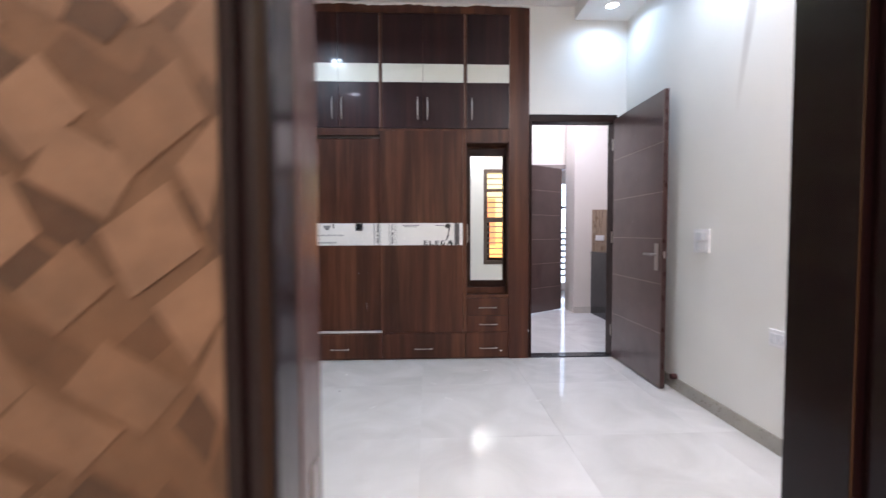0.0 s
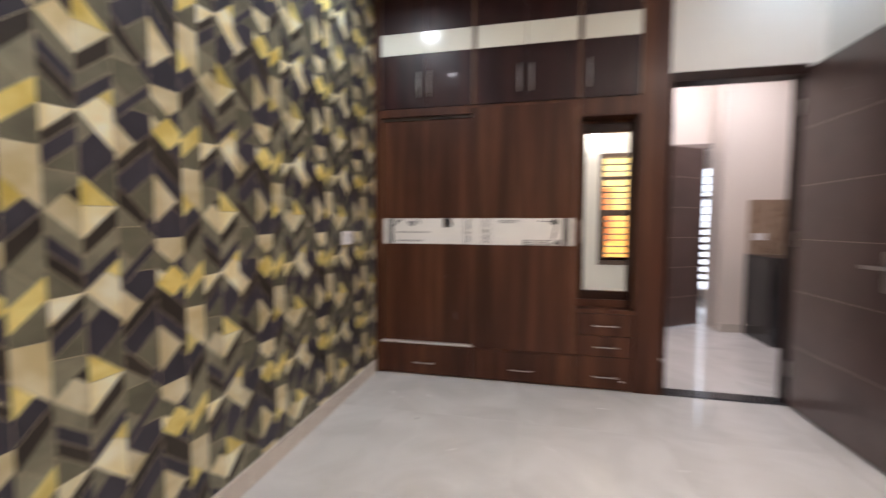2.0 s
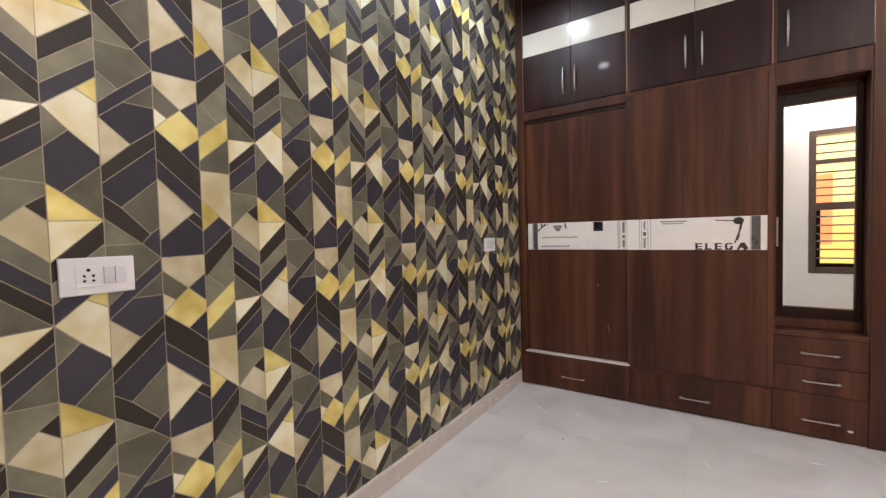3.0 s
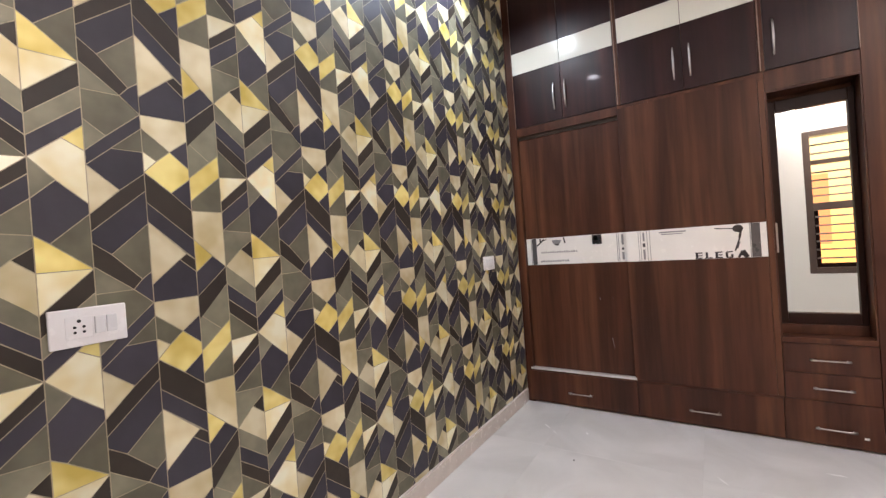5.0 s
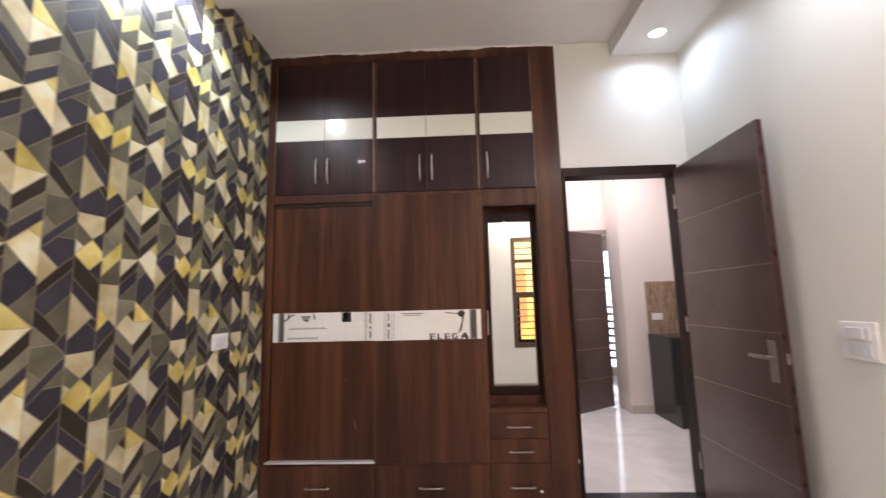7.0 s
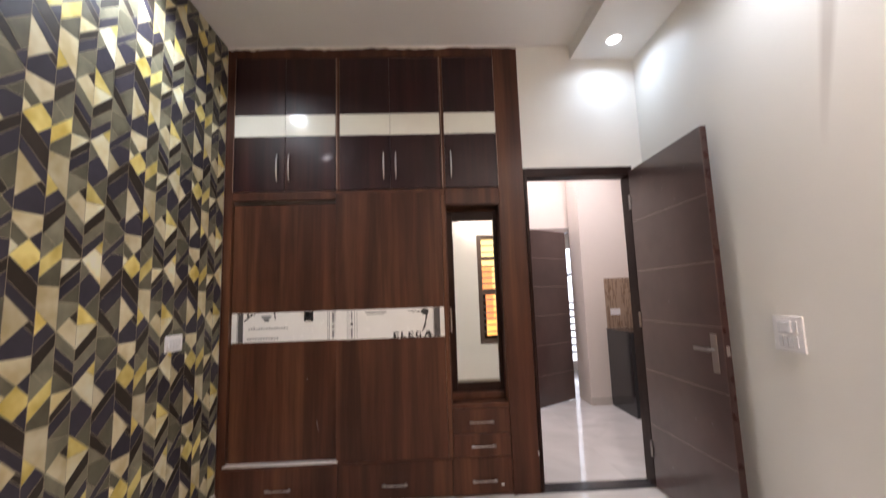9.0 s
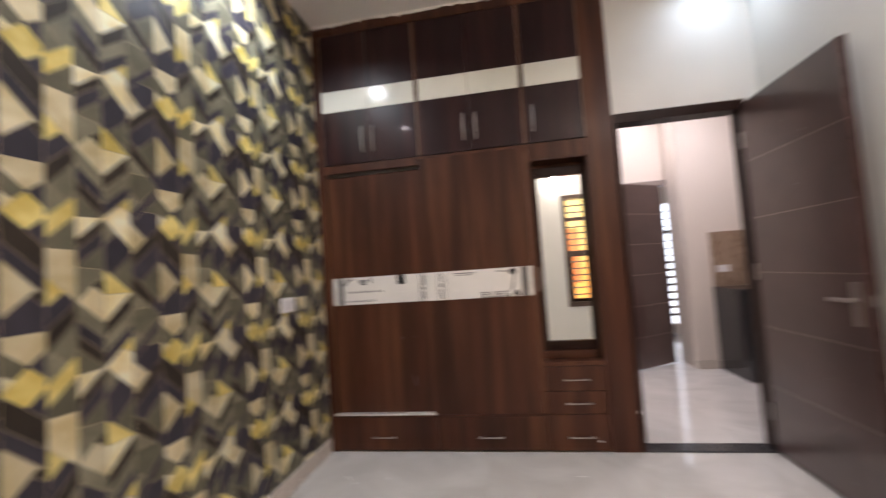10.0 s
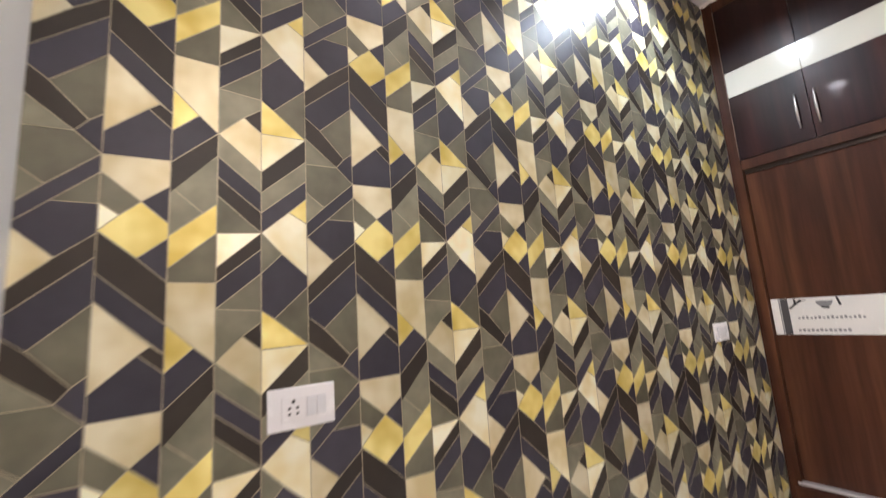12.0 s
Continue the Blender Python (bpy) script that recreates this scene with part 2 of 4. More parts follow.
def shadowed_paint():
    """The cream wall paint with one faint shadow, narrowing downward, put into its colour."""
    m = WALLPAINT.copy()
    m.name = "cream_wall_paint_with_streak"
    nt = m.node_tree
    bs = nt.nodes["Principled BSDF"]
    src = bs.inputs["Base Color"].links[0].from_socket
    co = nt.nodes.new("ShaderNodeTexCoord")
    sep = nt.nodes.new("ShaderNodeSeparateXYZ")
    nt.links.new(co.outputs["Object"], sep.inputs[0])

    def calc(op, p, q):
        n = nt.nodes.new("ShaderNodeMath")
        n.operation = op
        for k, v in enumerate((p, q)):
            if isinstance(v, (int, float)):
                n.inputs[k].default_value = v
            else:
                nt.links.new(v, n.inputs[k])
        return n.outputs[0]

    # soft wall shadow painted as a darker wedge, fading out below
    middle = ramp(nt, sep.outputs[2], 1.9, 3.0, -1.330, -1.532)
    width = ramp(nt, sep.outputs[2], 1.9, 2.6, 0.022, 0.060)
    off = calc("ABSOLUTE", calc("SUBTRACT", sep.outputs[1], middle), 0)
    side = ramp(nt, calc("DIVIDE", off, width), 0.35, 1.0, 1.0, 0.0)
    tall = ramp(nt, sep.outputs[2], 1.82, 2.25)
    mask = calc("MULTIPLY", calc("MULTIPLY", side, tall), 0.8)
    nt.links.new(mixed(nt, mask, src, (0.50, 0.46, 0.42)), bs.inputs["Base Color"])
    return m


SHADOWED = shadowed_paint()


def tile_material():
    """Polished vitrified tile: pale grey beige with cloudy veins."""
    m, nt, b = nodes_of("polished_floor_tile")
    info = nt.nodes.new("ShaderNodeObjectInfo")
    co = nt.nodes.new("ShaderNodeTexCoord")
    add = nt.nodes.new("ShaderNodeVectorMath")
    add.operation = "MULTIPLY_ADD"
    add.inputs[1].default_value = (1, 1, 1)
    nt.links.new(co.outputs["Object"], add.inputs[0])
    sc = nt.nodes.new("ShaderNodeVectorMath")
    sc.operation = "SCALE"
    sc.inputs[0].default_value = (37, 19, 11)
    nt.links.new(info.outputs["Random"], sc.inputs["Scale"])
    nt.links.new(sc.outputs[0], add.inputs[2])
    n = nt.nodes.new("ShaderNodeTexNoise")
    n.inputs["Scale"].default_value, n.inputs["Detail"].default_value = 2.2, 6.0
    n.inputs["Distortion"].default_value = 1.2
    nt.links.new(add.outputs[0], n.inputs["Vector"])
    base = mixed(nt, ramp(nt, n.outputs[0], 0.32, 0.68), (0.53, 0.515, 0.495), (0.64, 0.625, 0.605))
    nt.links.new(base, b.inputs["Base Color"])
    smear = noise_of(nt, 4.0, 5.0, (1, 3, 1))
    nt.links.new(ramp(nt, smear, 0.35, 0.75, 0.05, 0.15), b.inputs["Roughness"])
    bump(nt, b, noise_of(nt, 3.0, 1.0), 0.05, 0.002)
    return m


def glow(name, low, high, z0, z1, strength):
    """The bright outdoors behind a window: one colour low, another high."""
    m, nt, b = nodes_of(name)
    co = nt.nodes.new("ShaderNodeTexCoord")
    sep = nt.nodes.new("ShaderNodeSeparateXYZ")
    nt.links.new(co.outputs["Object"], sep.inputs[0])
    col = mixed(nt, ramp(nt, sep.outputs[2], z0, z1), low, high)
    em = nt.nodes.new("ShaderNodeEmission")
    em.inputs[1].default_value = strength
    nt.links.new(col, em.inputs[0])
    nt.links.new(em.outputs[0], nt.nodes["Material Output"].inputs[0])
    return m


TILE = tile_material()
MIRROR, mnt, mb = nodes_of("mirror_glass")
mb.inputs["Base Color"].default_value = (0.88, 0.90, 0.86, 1)
mb.inputs["Metallic"].default_value, mb.inputs["Roughness"].default_value = 1.0, 0.01
LAMPGLOW, lnt, lb = nodes_of("lamp_diffuser")
lb.inputs["Emission Color"].default_value = (0.95, 0.98, 1, 1)
lb.inputs["Emission Strength"].default_value = 9.0
BULBGLOW, bnt, bb = nodes_of("bulb_glow")
bb.inputs["Emission Color"].default_value = (1.0, 0.80, 0.45, 1)
bb.inputs["Emission Strength"].default_value = 6.0
YARD = glow("warm_yard", (1.0, 0.40, 0.10), (1.0, 0.70, 0.28), 1.0, 2.1, 1.6)
YARDWALL = glow("orange_yard_wall", (0.90, 0.26, 0.09), (0.95, 0.34, 0.12), 1.0, 2.0, 1.3)
SKYGLOW = glow("pale_outdoors", (0.75, 0.78, 0.85), (0.80, 0.88, 1.0), 1.0, 2.0, 2.2)

# ---- builders ----
def box(bm, x0, x1, y0, y1, z0, z1, bevel=0.0, mat=0):
    """A box between two corners, its edges rounded by bevel."""
    b = bmesh.new()
    bmesh.ops.create_cube(b, size=1.0)
    for v in b.verts:
        v.co = Vector(((x0 + x1) / 2 + v.co.x * (x1 - x0), (y0 + y1) / 2 + v.co.y * (y1 - y0), (z0 + z1) / 2 + v.co.z * (z1 - z0)))
    if bevel:
        bmesh.ops.bevel(b, geom=b.edges[:], offset=bevel, segments=2, affect="EDGES", profile=0.5)
    for f in b.faces:
        f.material_index = mat
    me = bpy.data.meshes.new("tmp")
    b.to_mesh(me)
    b.free()
    bm.from_mesh(me)
    bpy.data.meshes.remove(me)
    return bm


def boxed(*args, **kw):
    return box(bmesh.new(), *args, **kw)


def cylinder(bm, centre, radius, depth, axis="z", segments=24, radius2=None):
    turn = {"z": Matrix(), "x": Matrix.Rotation(radians(90), 4, "Y"), "y": Matrix.Rotation(radians(90), 4, "X")}[axis]
    bmesh.ops.create_cone(bm, cap_ends=True, segments=segments, radius1=radius, radius2=radius if radius2 is None else radius2,
                          depth=depth, matrix=Matrix.Translation(centre) @ turn)
    return bm


def world_of(ob):
    p = Vector((0, 0, 0))
    while ob:
        p += ob.location
        ob = ob.parent
    return p


def part(name, bm, material, parent=None, label="", smooth=False):
    """Links a bmesh, given in world metres, as one mesh under its parent."""
    me = bpy.data.meshes.new(name)
    if parent:
        bmesh.ops.translate(bm, vec=-world_of(parent), verts=bm.verts[:])
    bm.to_mesh(me)
    bm.free()
    for m in material if isinstance(material, (list, tuple)) else (material,):
        me.materials.append(m)
    if smooth:
        me.shade_smooth()
    ob = new(name, me)
    ob.parent = parent
    return tagged(ob, label=label)


def thing(name, x, y, z, label, category, group=""):
    ob = new(name)
    ob.location = (x, y, z)
    ob.empty_display_size = 0.1
    return tagged(ob, label, category, group)


def structure(name, bm, material, label, category="", parent=None):
    ob = part(name, bm, material, parent, label)
    return tagged(ob, category=category, kind="structure")


# ---- floor, walls, ceiling ----
floor = structure("floor", boxed(-1.6, 5.6, -7.0, 4.6, -0.2, -0.006), GROUT, "pale polished tile floor with thin grey joints", "floor")
b = boxed(-0.2, 0.0, BACK - 0.24, 0.62, 0, CEIL)
structure("wall_west", b, WALLPAINT, "plain wall that carries the patterned wallpaper", "wall")
b = boxed(RX, RX + 0.12, BACK - 0.24, 0.12, 0, CEIL + 0.1)
structure("wall_east", b, SHADOWED, "smooth cream painted wall", "wall")
b = boxed(2.11, RX, 0.004, 0.12, 2.2, CEIL + 0.1)
box(b, 2.905, RX, 0.004, 0.12, 0, 2.2)
structure("wall_north", b, WALLPAINT, "cream painted wall above the open inner door", "wall")
# back wall with the entry door (x 1.03 to 1.735) and a window (x 2.2 to 2.85)
b = boxed(0, 0.95, BACK - 0.24, BACK, 0, CEIL + 0.1)
box(b, 0.95, 1.80, BACK - 0.24, BACK, 2.2, CEIL + 0.1)
box(b, 1.80, 2.157, BACK - 0.24, BACK, 0, CEIL + 0.1)
box(b, 2.157, 2.88, BACK - 0.24, BACK, 0, 0.6)
box(b, 2.157, 2.88, BACK - 0.24, BACK, 2.232, CEIL + 0.1)
box(b, 2.88, RX, BACK - 0.24, BACK, 0, CEIL + 0.1)
structure("wall_south", b, WALLPAINT, "cream painted wall around the entry door and the barred window", "wall")
b = boxed(-1.6, 1.045, -3.350, -3.336, 0, CEIL)
box(b, -1.6, 0.95, -3.336, BACK - 0.241, 0, CEIL)
# blocks of the print, light faces over darker sides
random.seed(11)
TAN = [(0.120, 0.060, 0.029), (0.190, 0.107, 0.064), (0.155, 0.084, 0.047), (0.088, 0.041, 0.018), (0.060, 0.027, 0.012)]
step, turn = 0.070, radians(40)
for layer in (0, 1, 2):
    for i in range(-26, 34):
        for j in range(-6, 66):
            u, v = i * step + random.uniform(-0.010, 0.010), j * step * 0.9 + random.uniform(-0.010, 0.010)
            cx, cz = u * math.cos(turn) - v * math.sin(turn) + 1.3, u * math.sin(turn) + v * math.cos(turn)
            a = turn + random.choice((0.0, 0.0, -0.08, 0.06, -1.22)) + random.uniform(-0.05, 0.05)
            w, h = random.uniform(0.032, 0.050), random.uniform(0.012, 0.020)
            if layer == 1:
                a = turn - radians(72) + random.uniform(-0.06, 0.06)
            if layer == 2:
                w, h = random.uniform(0.026, 0.036), random.uniform(0.021, 0.028)
            if not (0.35 < cx < 1.12 and 0.05 < cz < 2.9) or (layer < 2 and random.random() < 0.35) or (layer == 2 and random.random() < 0.12):
                continue
            if layer < 2:
                cx, cz = cx + step * 0.5 * math.cos(turn + 1.57 * layer), cz + step * 0.5 * math.sin(turn + 1.57 * layer)
            skew = random.uniform(-0.1, 0.3)
            pts = [(-w - skew * h, -h), (w - skew * h, -h), (w + skew * h, h), (-w + skew * h, h)]
            pts = [(cx + p * math.cos(a) - q * math.sin(a), cz + p * math.sin(a) + q * math.cos(a)) for p, q in pts]
            pts = [(min(p[0], 1.0445), p[1]) for p in pts]
            if min(p[0] for p in pts) > 1.04:
                continue
            y = -3.3503 - 0.0004 * layer - 0.0002 * random.random()
            f = b.faces.new([b.verts.new((p[0], y, p[1])) for p in pts])
            f.material_index = random.choice((3, 4, 3)) if layer < 2 else random.choice((1, 1, 2))
            f.normal_update()
            if f.normal.y > 0:
                f.normal_flip()
structure("tan_wallpaper", b, [plain("tan_print_%s" % k, col, 0.55, vary=0.3, scale=22, bumps=0.3, grain=300) for k, col in zip("abcde", TAN)],
          "tan wallpaper printed with raised blocks beside the entry door", "wallpaper")

# ceiling: flat slab with a dropped panel along the papered wall and a dropped strip along the cream wall
b = boxed(-0.2, RX + 0.12, BACK - 0.24, 0.62, CEIL, CEIL + 0.15)
box(b, 0, 1.85, BACK, -0.655, DROP, CEIL - 0.001)
box(b, 2.512, RX, BACK, 0.003, DROP, CEIL - 0.001)
structure("ceiling", b, CEILPAINT, "white plaster ceiling with dropped strips holding downlights", "ceiling")

# ragged plaster edge where the ceiling meets the wardrobe
random.seed(8)
bm = bmesh.new()
lows = [(2.112 * k / 70, CEIL - 0.006 - 0.012 * random.random() ** 2 - 0.010 * (0.5 + 0.5 * math.sin(k * 0.31))) for k in range(71)]
for (xa, za), (xb, zb) in zip(lows, lows[1:]):
    for quad in (((xa, -0.009, za), (xb, -0.009, zb), (xb, -0.012, CEIL - 0.0005), (xa, -0.012, CEIL - 0.0005)),
                 ((xa, -0.0035, za), (xb, -0.0035, zb), (xb, -0.009, zb), (xa, -0.009, za))):
        bm.faces.new([bm.verts.new(p) for p in quad])
structure("trim_plaster", bm, CEILPAINT, "ragged white plaster edge above the wardrobe", "trim")

# ---- patterned wallpaper ----
COLUMN_A = [
    ("olive", 0, 0.39, 0.65, 0.395, 1, 0.315, 0.36, 0.175, 0, 0.245),
    ("moss", 0, 0.245, 0.36, 0.175, 0, 0.09),
    ("navy", 0, 0.09, 0.36, 0.175, 1, 0.315, 1, 0.24, 0, 0.02),
    ("olive", 1, 0.24, 0.43, 0.115, 1, 0.115),
    ("navy", 0.43, 0.115, 1, 0.115, 1, 0, 0.53, -0.095, 0, 0.02),
    ("beige", 0, 0.02, 0.53, -0.095, 0, -0.22),
    ("brown", 0, -0.22, 0.53, -0.095, 1, 0, 1, -0.09, 0, -0.305),
    ("navy", 0, -0.305, 1, -0.09, 1, -0.265, 0.31, -0.42, 0, -0.36),
    ("olive", 0.31, -0.42, 1, -0.265, 1, -0.52, 0.82, -0.555),
    ("brown", 0, -0.36, 0.31, -0.42, 0.82, -0.555, 0.65, -0.605, 0, -0.475),
    ("navy", 0.82, -0.555, 1, -0.52, 1, -0.685, 0.65, -0.605),
    ("moss", 0, -0.475, 0.65, -0.605, 0, -0.61),
]
COLUMN_B = [
    ("beige", 0, 0.315, 1, 0.32, 1, 0.21, 0.58, 0.135, 0, 0.245),
    ("olive", 0, 0.245, 0.58, 0.135, 0.28, 0.075, 0, 0.12),
    ("navy", 0.58, 0.135, 1, 0.21, 1, 0.05),
    ("cream", 0, 0.12, 0.28, 0.075, 0, 0.01),
    ("gold", 0.58, 0.135, 1, 0.05, 1, -0.01, 0.55, -0.095, 0, 0.01, 0.28, 0.075),
    ("navy", 1, -0.01, 1, -0.19, 0.55, -0.095),
    ("brown", 0, 0.01, 0.55, -0.095, 1, -0.19, 1, -0.355, 0, -0.15),
    ("navy", 0, -0.15, 1, -0.355, 1, -0.47, 0, -0.255),
    ("beige", 0, -0.255, 0.8, -0.435, 0.63, -0.465, 0, -0.59),
    ("brown", 0.8, -0.435, 1, -0.47, 1, -0.54, 0.63, -0.465),
    ("navy", 0.63, -0.465, 1, -0.54, 1, -0.68, 0, -0.685, 0, -0.59),
]
COLUMN_C = [
    ("moss", 0, 0.21, 1, 0.37, 1, 0.15, 0.69, 0.105),
    ("moss", 0, 0.21, 0.69, 0.105, 0, 0),
    ("gold", 0, 0, 1, 0.15, 1, 0.02, 0, -0.135),
    ("olive", 0, -0.135, 1, 0.02, 1, -0.195, 0, -0.19),
    ("beige", 0, -0.19, 1, -0.195, 1, -0.525, 0.57, -0.455, 0, -0.355),
    ("gold", 0, -0.355, 0.57, -0.455, 0, -0.545),
    ("navy", 0, -0.545, 0.57, -0.455, 1, -0.525, 0, -0.685),
    ("brown", 0, -0.685, 1, -0.525, 1, -0.63, 0, -0.82),
]
COLUMN_D = [
    ("moss", 0, 0.51, 1, 0.32, 1, 0.22, 0, 0.37),
    ("navy", 0, 0.37, 1, 0.22, 1, 0.125, 0, 0.275),
    ("brown", 0, 0.275, 1, 0.125, 1, 0.03, 0, 0.19),
    ("olive", 0, 0.19, 1, 0.03, 0, 0.02),
    ("cream", 0, 0.02, 1, 0.03, 0, -0.13),
    ("brown", 0, -0.13, 1, 0.03, 1, -0.045, 0, -0.195),
    ("navy", 0, -0.195, 1, -0.045, 1, -0.155, 0, -0.305),
    ("olive", 0, -0.305, 1, -0.155, 1, -0.32),
    ("moss", 0, -0.305, 1, -0.32, 1, -0.37, 0.58, -0.425, 0, -0.525),
    ("brown", 1, -0.37, 0.58, -0.425, 1, -0.49),
    ("beige", 0, -0.525, 0.58, -0.425, 1, -0.49, 1, -0.68),
]
COLUMN_E = [
    ("brown", 0, 0.32, 1, 0.515, 1, 0.4, 0, 0.22),
    ("moss", 0, 0.22, 1, 0.4, 1, 0.3, 0, 0.125),
    ("navy", 0, 0.125, 1, 0.3, 1, 0.21, 0.59, 0.135, 0, 0.03),
    ("gold", 1, 0.21, 1, 0.085, 0.59, 0.135),
    ("cream", 0, 0.03, 0.59, 0.135, 1, 0.085, 1, -0.17, 0.44, -0.065),
    ("moss", 0, 0.03, 0.44, -0.065, 0, -0.155),
    ("navy", 0.44, -0.065, 1, -0.17, 1, -0.22, 0.27, -0.36, 0, -0.32, 0, -0.155),
    ("olive", 1, -0.22, 0.27, -0.36, 1, -0.485),
    ("gold", 0, -0.32, 0.27, -0.36, 1, -0.485, 0, -0.49),
    ("cream", 0, -0.49, 1, -0.485, 0, -0.68),
]
WIDTHS = [("B", 0.113), ("C", 0.087), ("D", 0.090), ("E", 0.103), ("A", 0.122)]
SHAPES = {"A": COLUMN_A, "B": COLUMN_B, "C": COLUMN_C, "D": COLUMN_D, "E": COLUMN_E}
REPEAT_Z, START_Y, START_Z = 0.505, -2.959, 1.478
PAPER_TOP = DROP


def inset_polygon(points, gap):
    """The polygon with its edges moved in by gap."""
    n = len(points)
    area = sum(points[i][0] * points[(i + 1) % n][1] - points[(i + 1) % n][0] * points[i][1] for i in range(n))
    pts = points if area > 0 else points[::-1]
    out = []
    for i in range(n):
        p, q, r = Vector(pts[i - 1]), Vector(pts[i]), Vector(pts[(i + 1) % n])
        a, c = (q - p), (r - q)
        if a.length < 1e-6 or c.length < 1e-6:
            out.append(q)
            continue
        a.normalize(), c.normalize()
        na, nc = Vector((-a.y, a.x)), Vector((-c.y, c.x))
        k = max(0.35, 1 + na.dot(nc))
        out.append(q + (na + nc) * (gap / k))
    return out


def clip_polygon(points, axis, limit, keep_below):
    out = []
    for i in range(len(points)):
        p, q = points[i - 1], points[i]
        inp = (p[axis] <= limit) == keep_below
        inq = (q[axis] <= limit) == keep_below
        if inp != inq:
            k = (limit - p[axis]) / (q[axis] - p[axis])
            out.append(p + (q - p) * k)
        if inq:
            out.append(q)
    return out


names = list(PRINTS)
bm = bmesh.new()
y0 = START_Y - 0.515
while y0 < 0:
    ya = y0
    for key, width in WIDTHS:
        for nshape, (color, *nums) in enumerate(SHAPES[key]):
            for k in range(-4, 5):
                poly = [(ya + nums[i] * width, START_Z + (nums[i + 1] + k) * REPEAT_Z) for i in range(0, len(nums), 2)]
                poly = inset_polygon(poly, 0.0012)
                for axis, limit, below in ((0, -0.001, True), (0, BACK + 0.001, False), (1, 0.1, False)):
                    poly = clip_polygon(poly, axis, limit, below) if poly else poly
                top = CEIL if poly and max(p.x for p in poly) > -0.655 else DROP
                poly = clip_polygon(poly, 1, top - 0.001, True) if poly else poly
                if len(poly) < 3:
                    continue
                try:
                    f = bm.faces.new([bm.verts.new((0.0030 + 0.00004 * (nshape % 23), p.x, p.y)) for p in poly])
                    f.material_index = names.index(color) + 1
                except ValueError:
                    pass
        ya += width
    y0 += 0.515
for f in bm.faces:
    f.normal_update()
    if f.normal.x < 0:
        f.normal_flip()
box(bm, 0.0, 0.002, BACK, -0.0005, 0.1, CEIL)
structure("wallpaper", bm, [PRINTLINE] + list(PRINTS.values()), "geometric wallpaper in navy, olive, beige and gold with thin gold lines", "wallpaper")

structure("baseboard_west", boxed(0.0, 0.012, BACK, -0.001, 0, 0.09, 0.002), SKIRT_PALE, "pale tile skirting under the patterned wallpaper", "baseboard")
structure("baseboard_east", boxed(RX - 0.012, RX, BACK, -0.001, 0, 0.092, 0.002), SKIRT, "grey tile skirting along the cream wall", "baseboard")
b = boxed(1.80, 2.99 - 0.012, BACK, BACK + 0.012, 0, 0.10, 0.002)
structure("baseboard_south", b, SKIRT, "grey tile skirting beside the entry door", "baseboard")

# ---- wardrobe ----
ward = thing("wardrobe", 1.05, 0.3, 0, "full-height dark walnut laminate wardrobe with white strips and a mirror niche", "wardrobe")
F = 0.0
for pname, dims in (("left_stile", (0.005, 0.062, F, 0.6, 0, CEIL - 0.001)), ("back_panel", (0.064, 2.106, 0.585, 0.6, 0.0, CEIL - 0.001)),
                    ("head_rail", (0.064, 1.926, F, 0.58, 3.065, CEIL - 0.004)), ("mid_rail", (0.064, 0.774, F, 0.58, 2.006, 2.066)), ("mid_rail", (0.7745, 1.5415, F + 0.001, 0.58, 2.022, 2.066)),
                    ("niche_head", (1.542, 1.926, F, 0.58, 1.953, 2.066)), ("plinth", (0.064, 1.926, F + 0.02, 0.58, 0.001, 0.011)),
                    ("bottom_rail", (0.064, 1.540, -0.001, 0.58, 0.2375, 0.249)), ("loft_stile", (0.775, 0.803, F - 0.001, 0.58, 2.067, 3.064)),
                    ("loft_stile", (1.521, 1.549, F - 0.001, 0.58, 2.067, 3.064)), ("niche_stile", (1.512, 1.540, 0.0, 0.58, 0.25, 2.021)),
                    ("niche_sill", (1.542, 1.926, 0.0, 0.3, 0.556, 0.584))):
    part(pname, boxed(*dims, 0.0008), WALNUT, ward)
part("side_panel", boxed(1.928, 2.108, F - 0.002, 0.58, 0, CEIL - 0.002, 0.0015), WALNUT, ward, "broad walnut side panel beside the doorway")
# niche lining round the mirror
for dims in ((1.541, 1.549, 0.003, 0.148, 0.585, 1.952), (1.9205, 1.927, 0.003, 0.148, 0.585, 1.952), (1.5495, 1.920, 0.003, 0.148, 1.944, 1.952), (1.5495, 1.920, 0.148, 0.16, 0.585, 1.9435)):
    part("niche_lining", boxed(*dims), WALNUT, ward, "walnut lining of the mirror niche")
for dims in ((1.550, 1.591, 0.108, 0.147, 0.640, 1.915), (1.893, 1.9195, 0.108, 0.147, 0.640, 1.915), (1.5915, 1.8925, 0.108, 0.147, 1.850, 1.915), (1.5915, 1.8925, 0.108, 0.147, 0.640, 0.702)):
    part("mirror_frame", boxed(*dims, 0.003), DARKPOLISH, ward, "dark wooden frame round the niche mirror")
part("mirror_ledge", boxed(1.5495, 1.9195, 0.100, 0.147, 0.586, 0.6395, 0.002), WALNUT, ward, "walnut ledge under the mirror")
part("mirror", boxed(1.5915, 1.8925, 0.130, 0.136, 0.702, 1.850), MIRROR, ward, "tall narrow mirror in the wardrobe niche")
part("mirror_handle", boxed(1.557, 1.567, 0.088, 0.108, 1.05, 1.22, 0.003), CHROME, ward, "thin chrome pull on the mirror door")


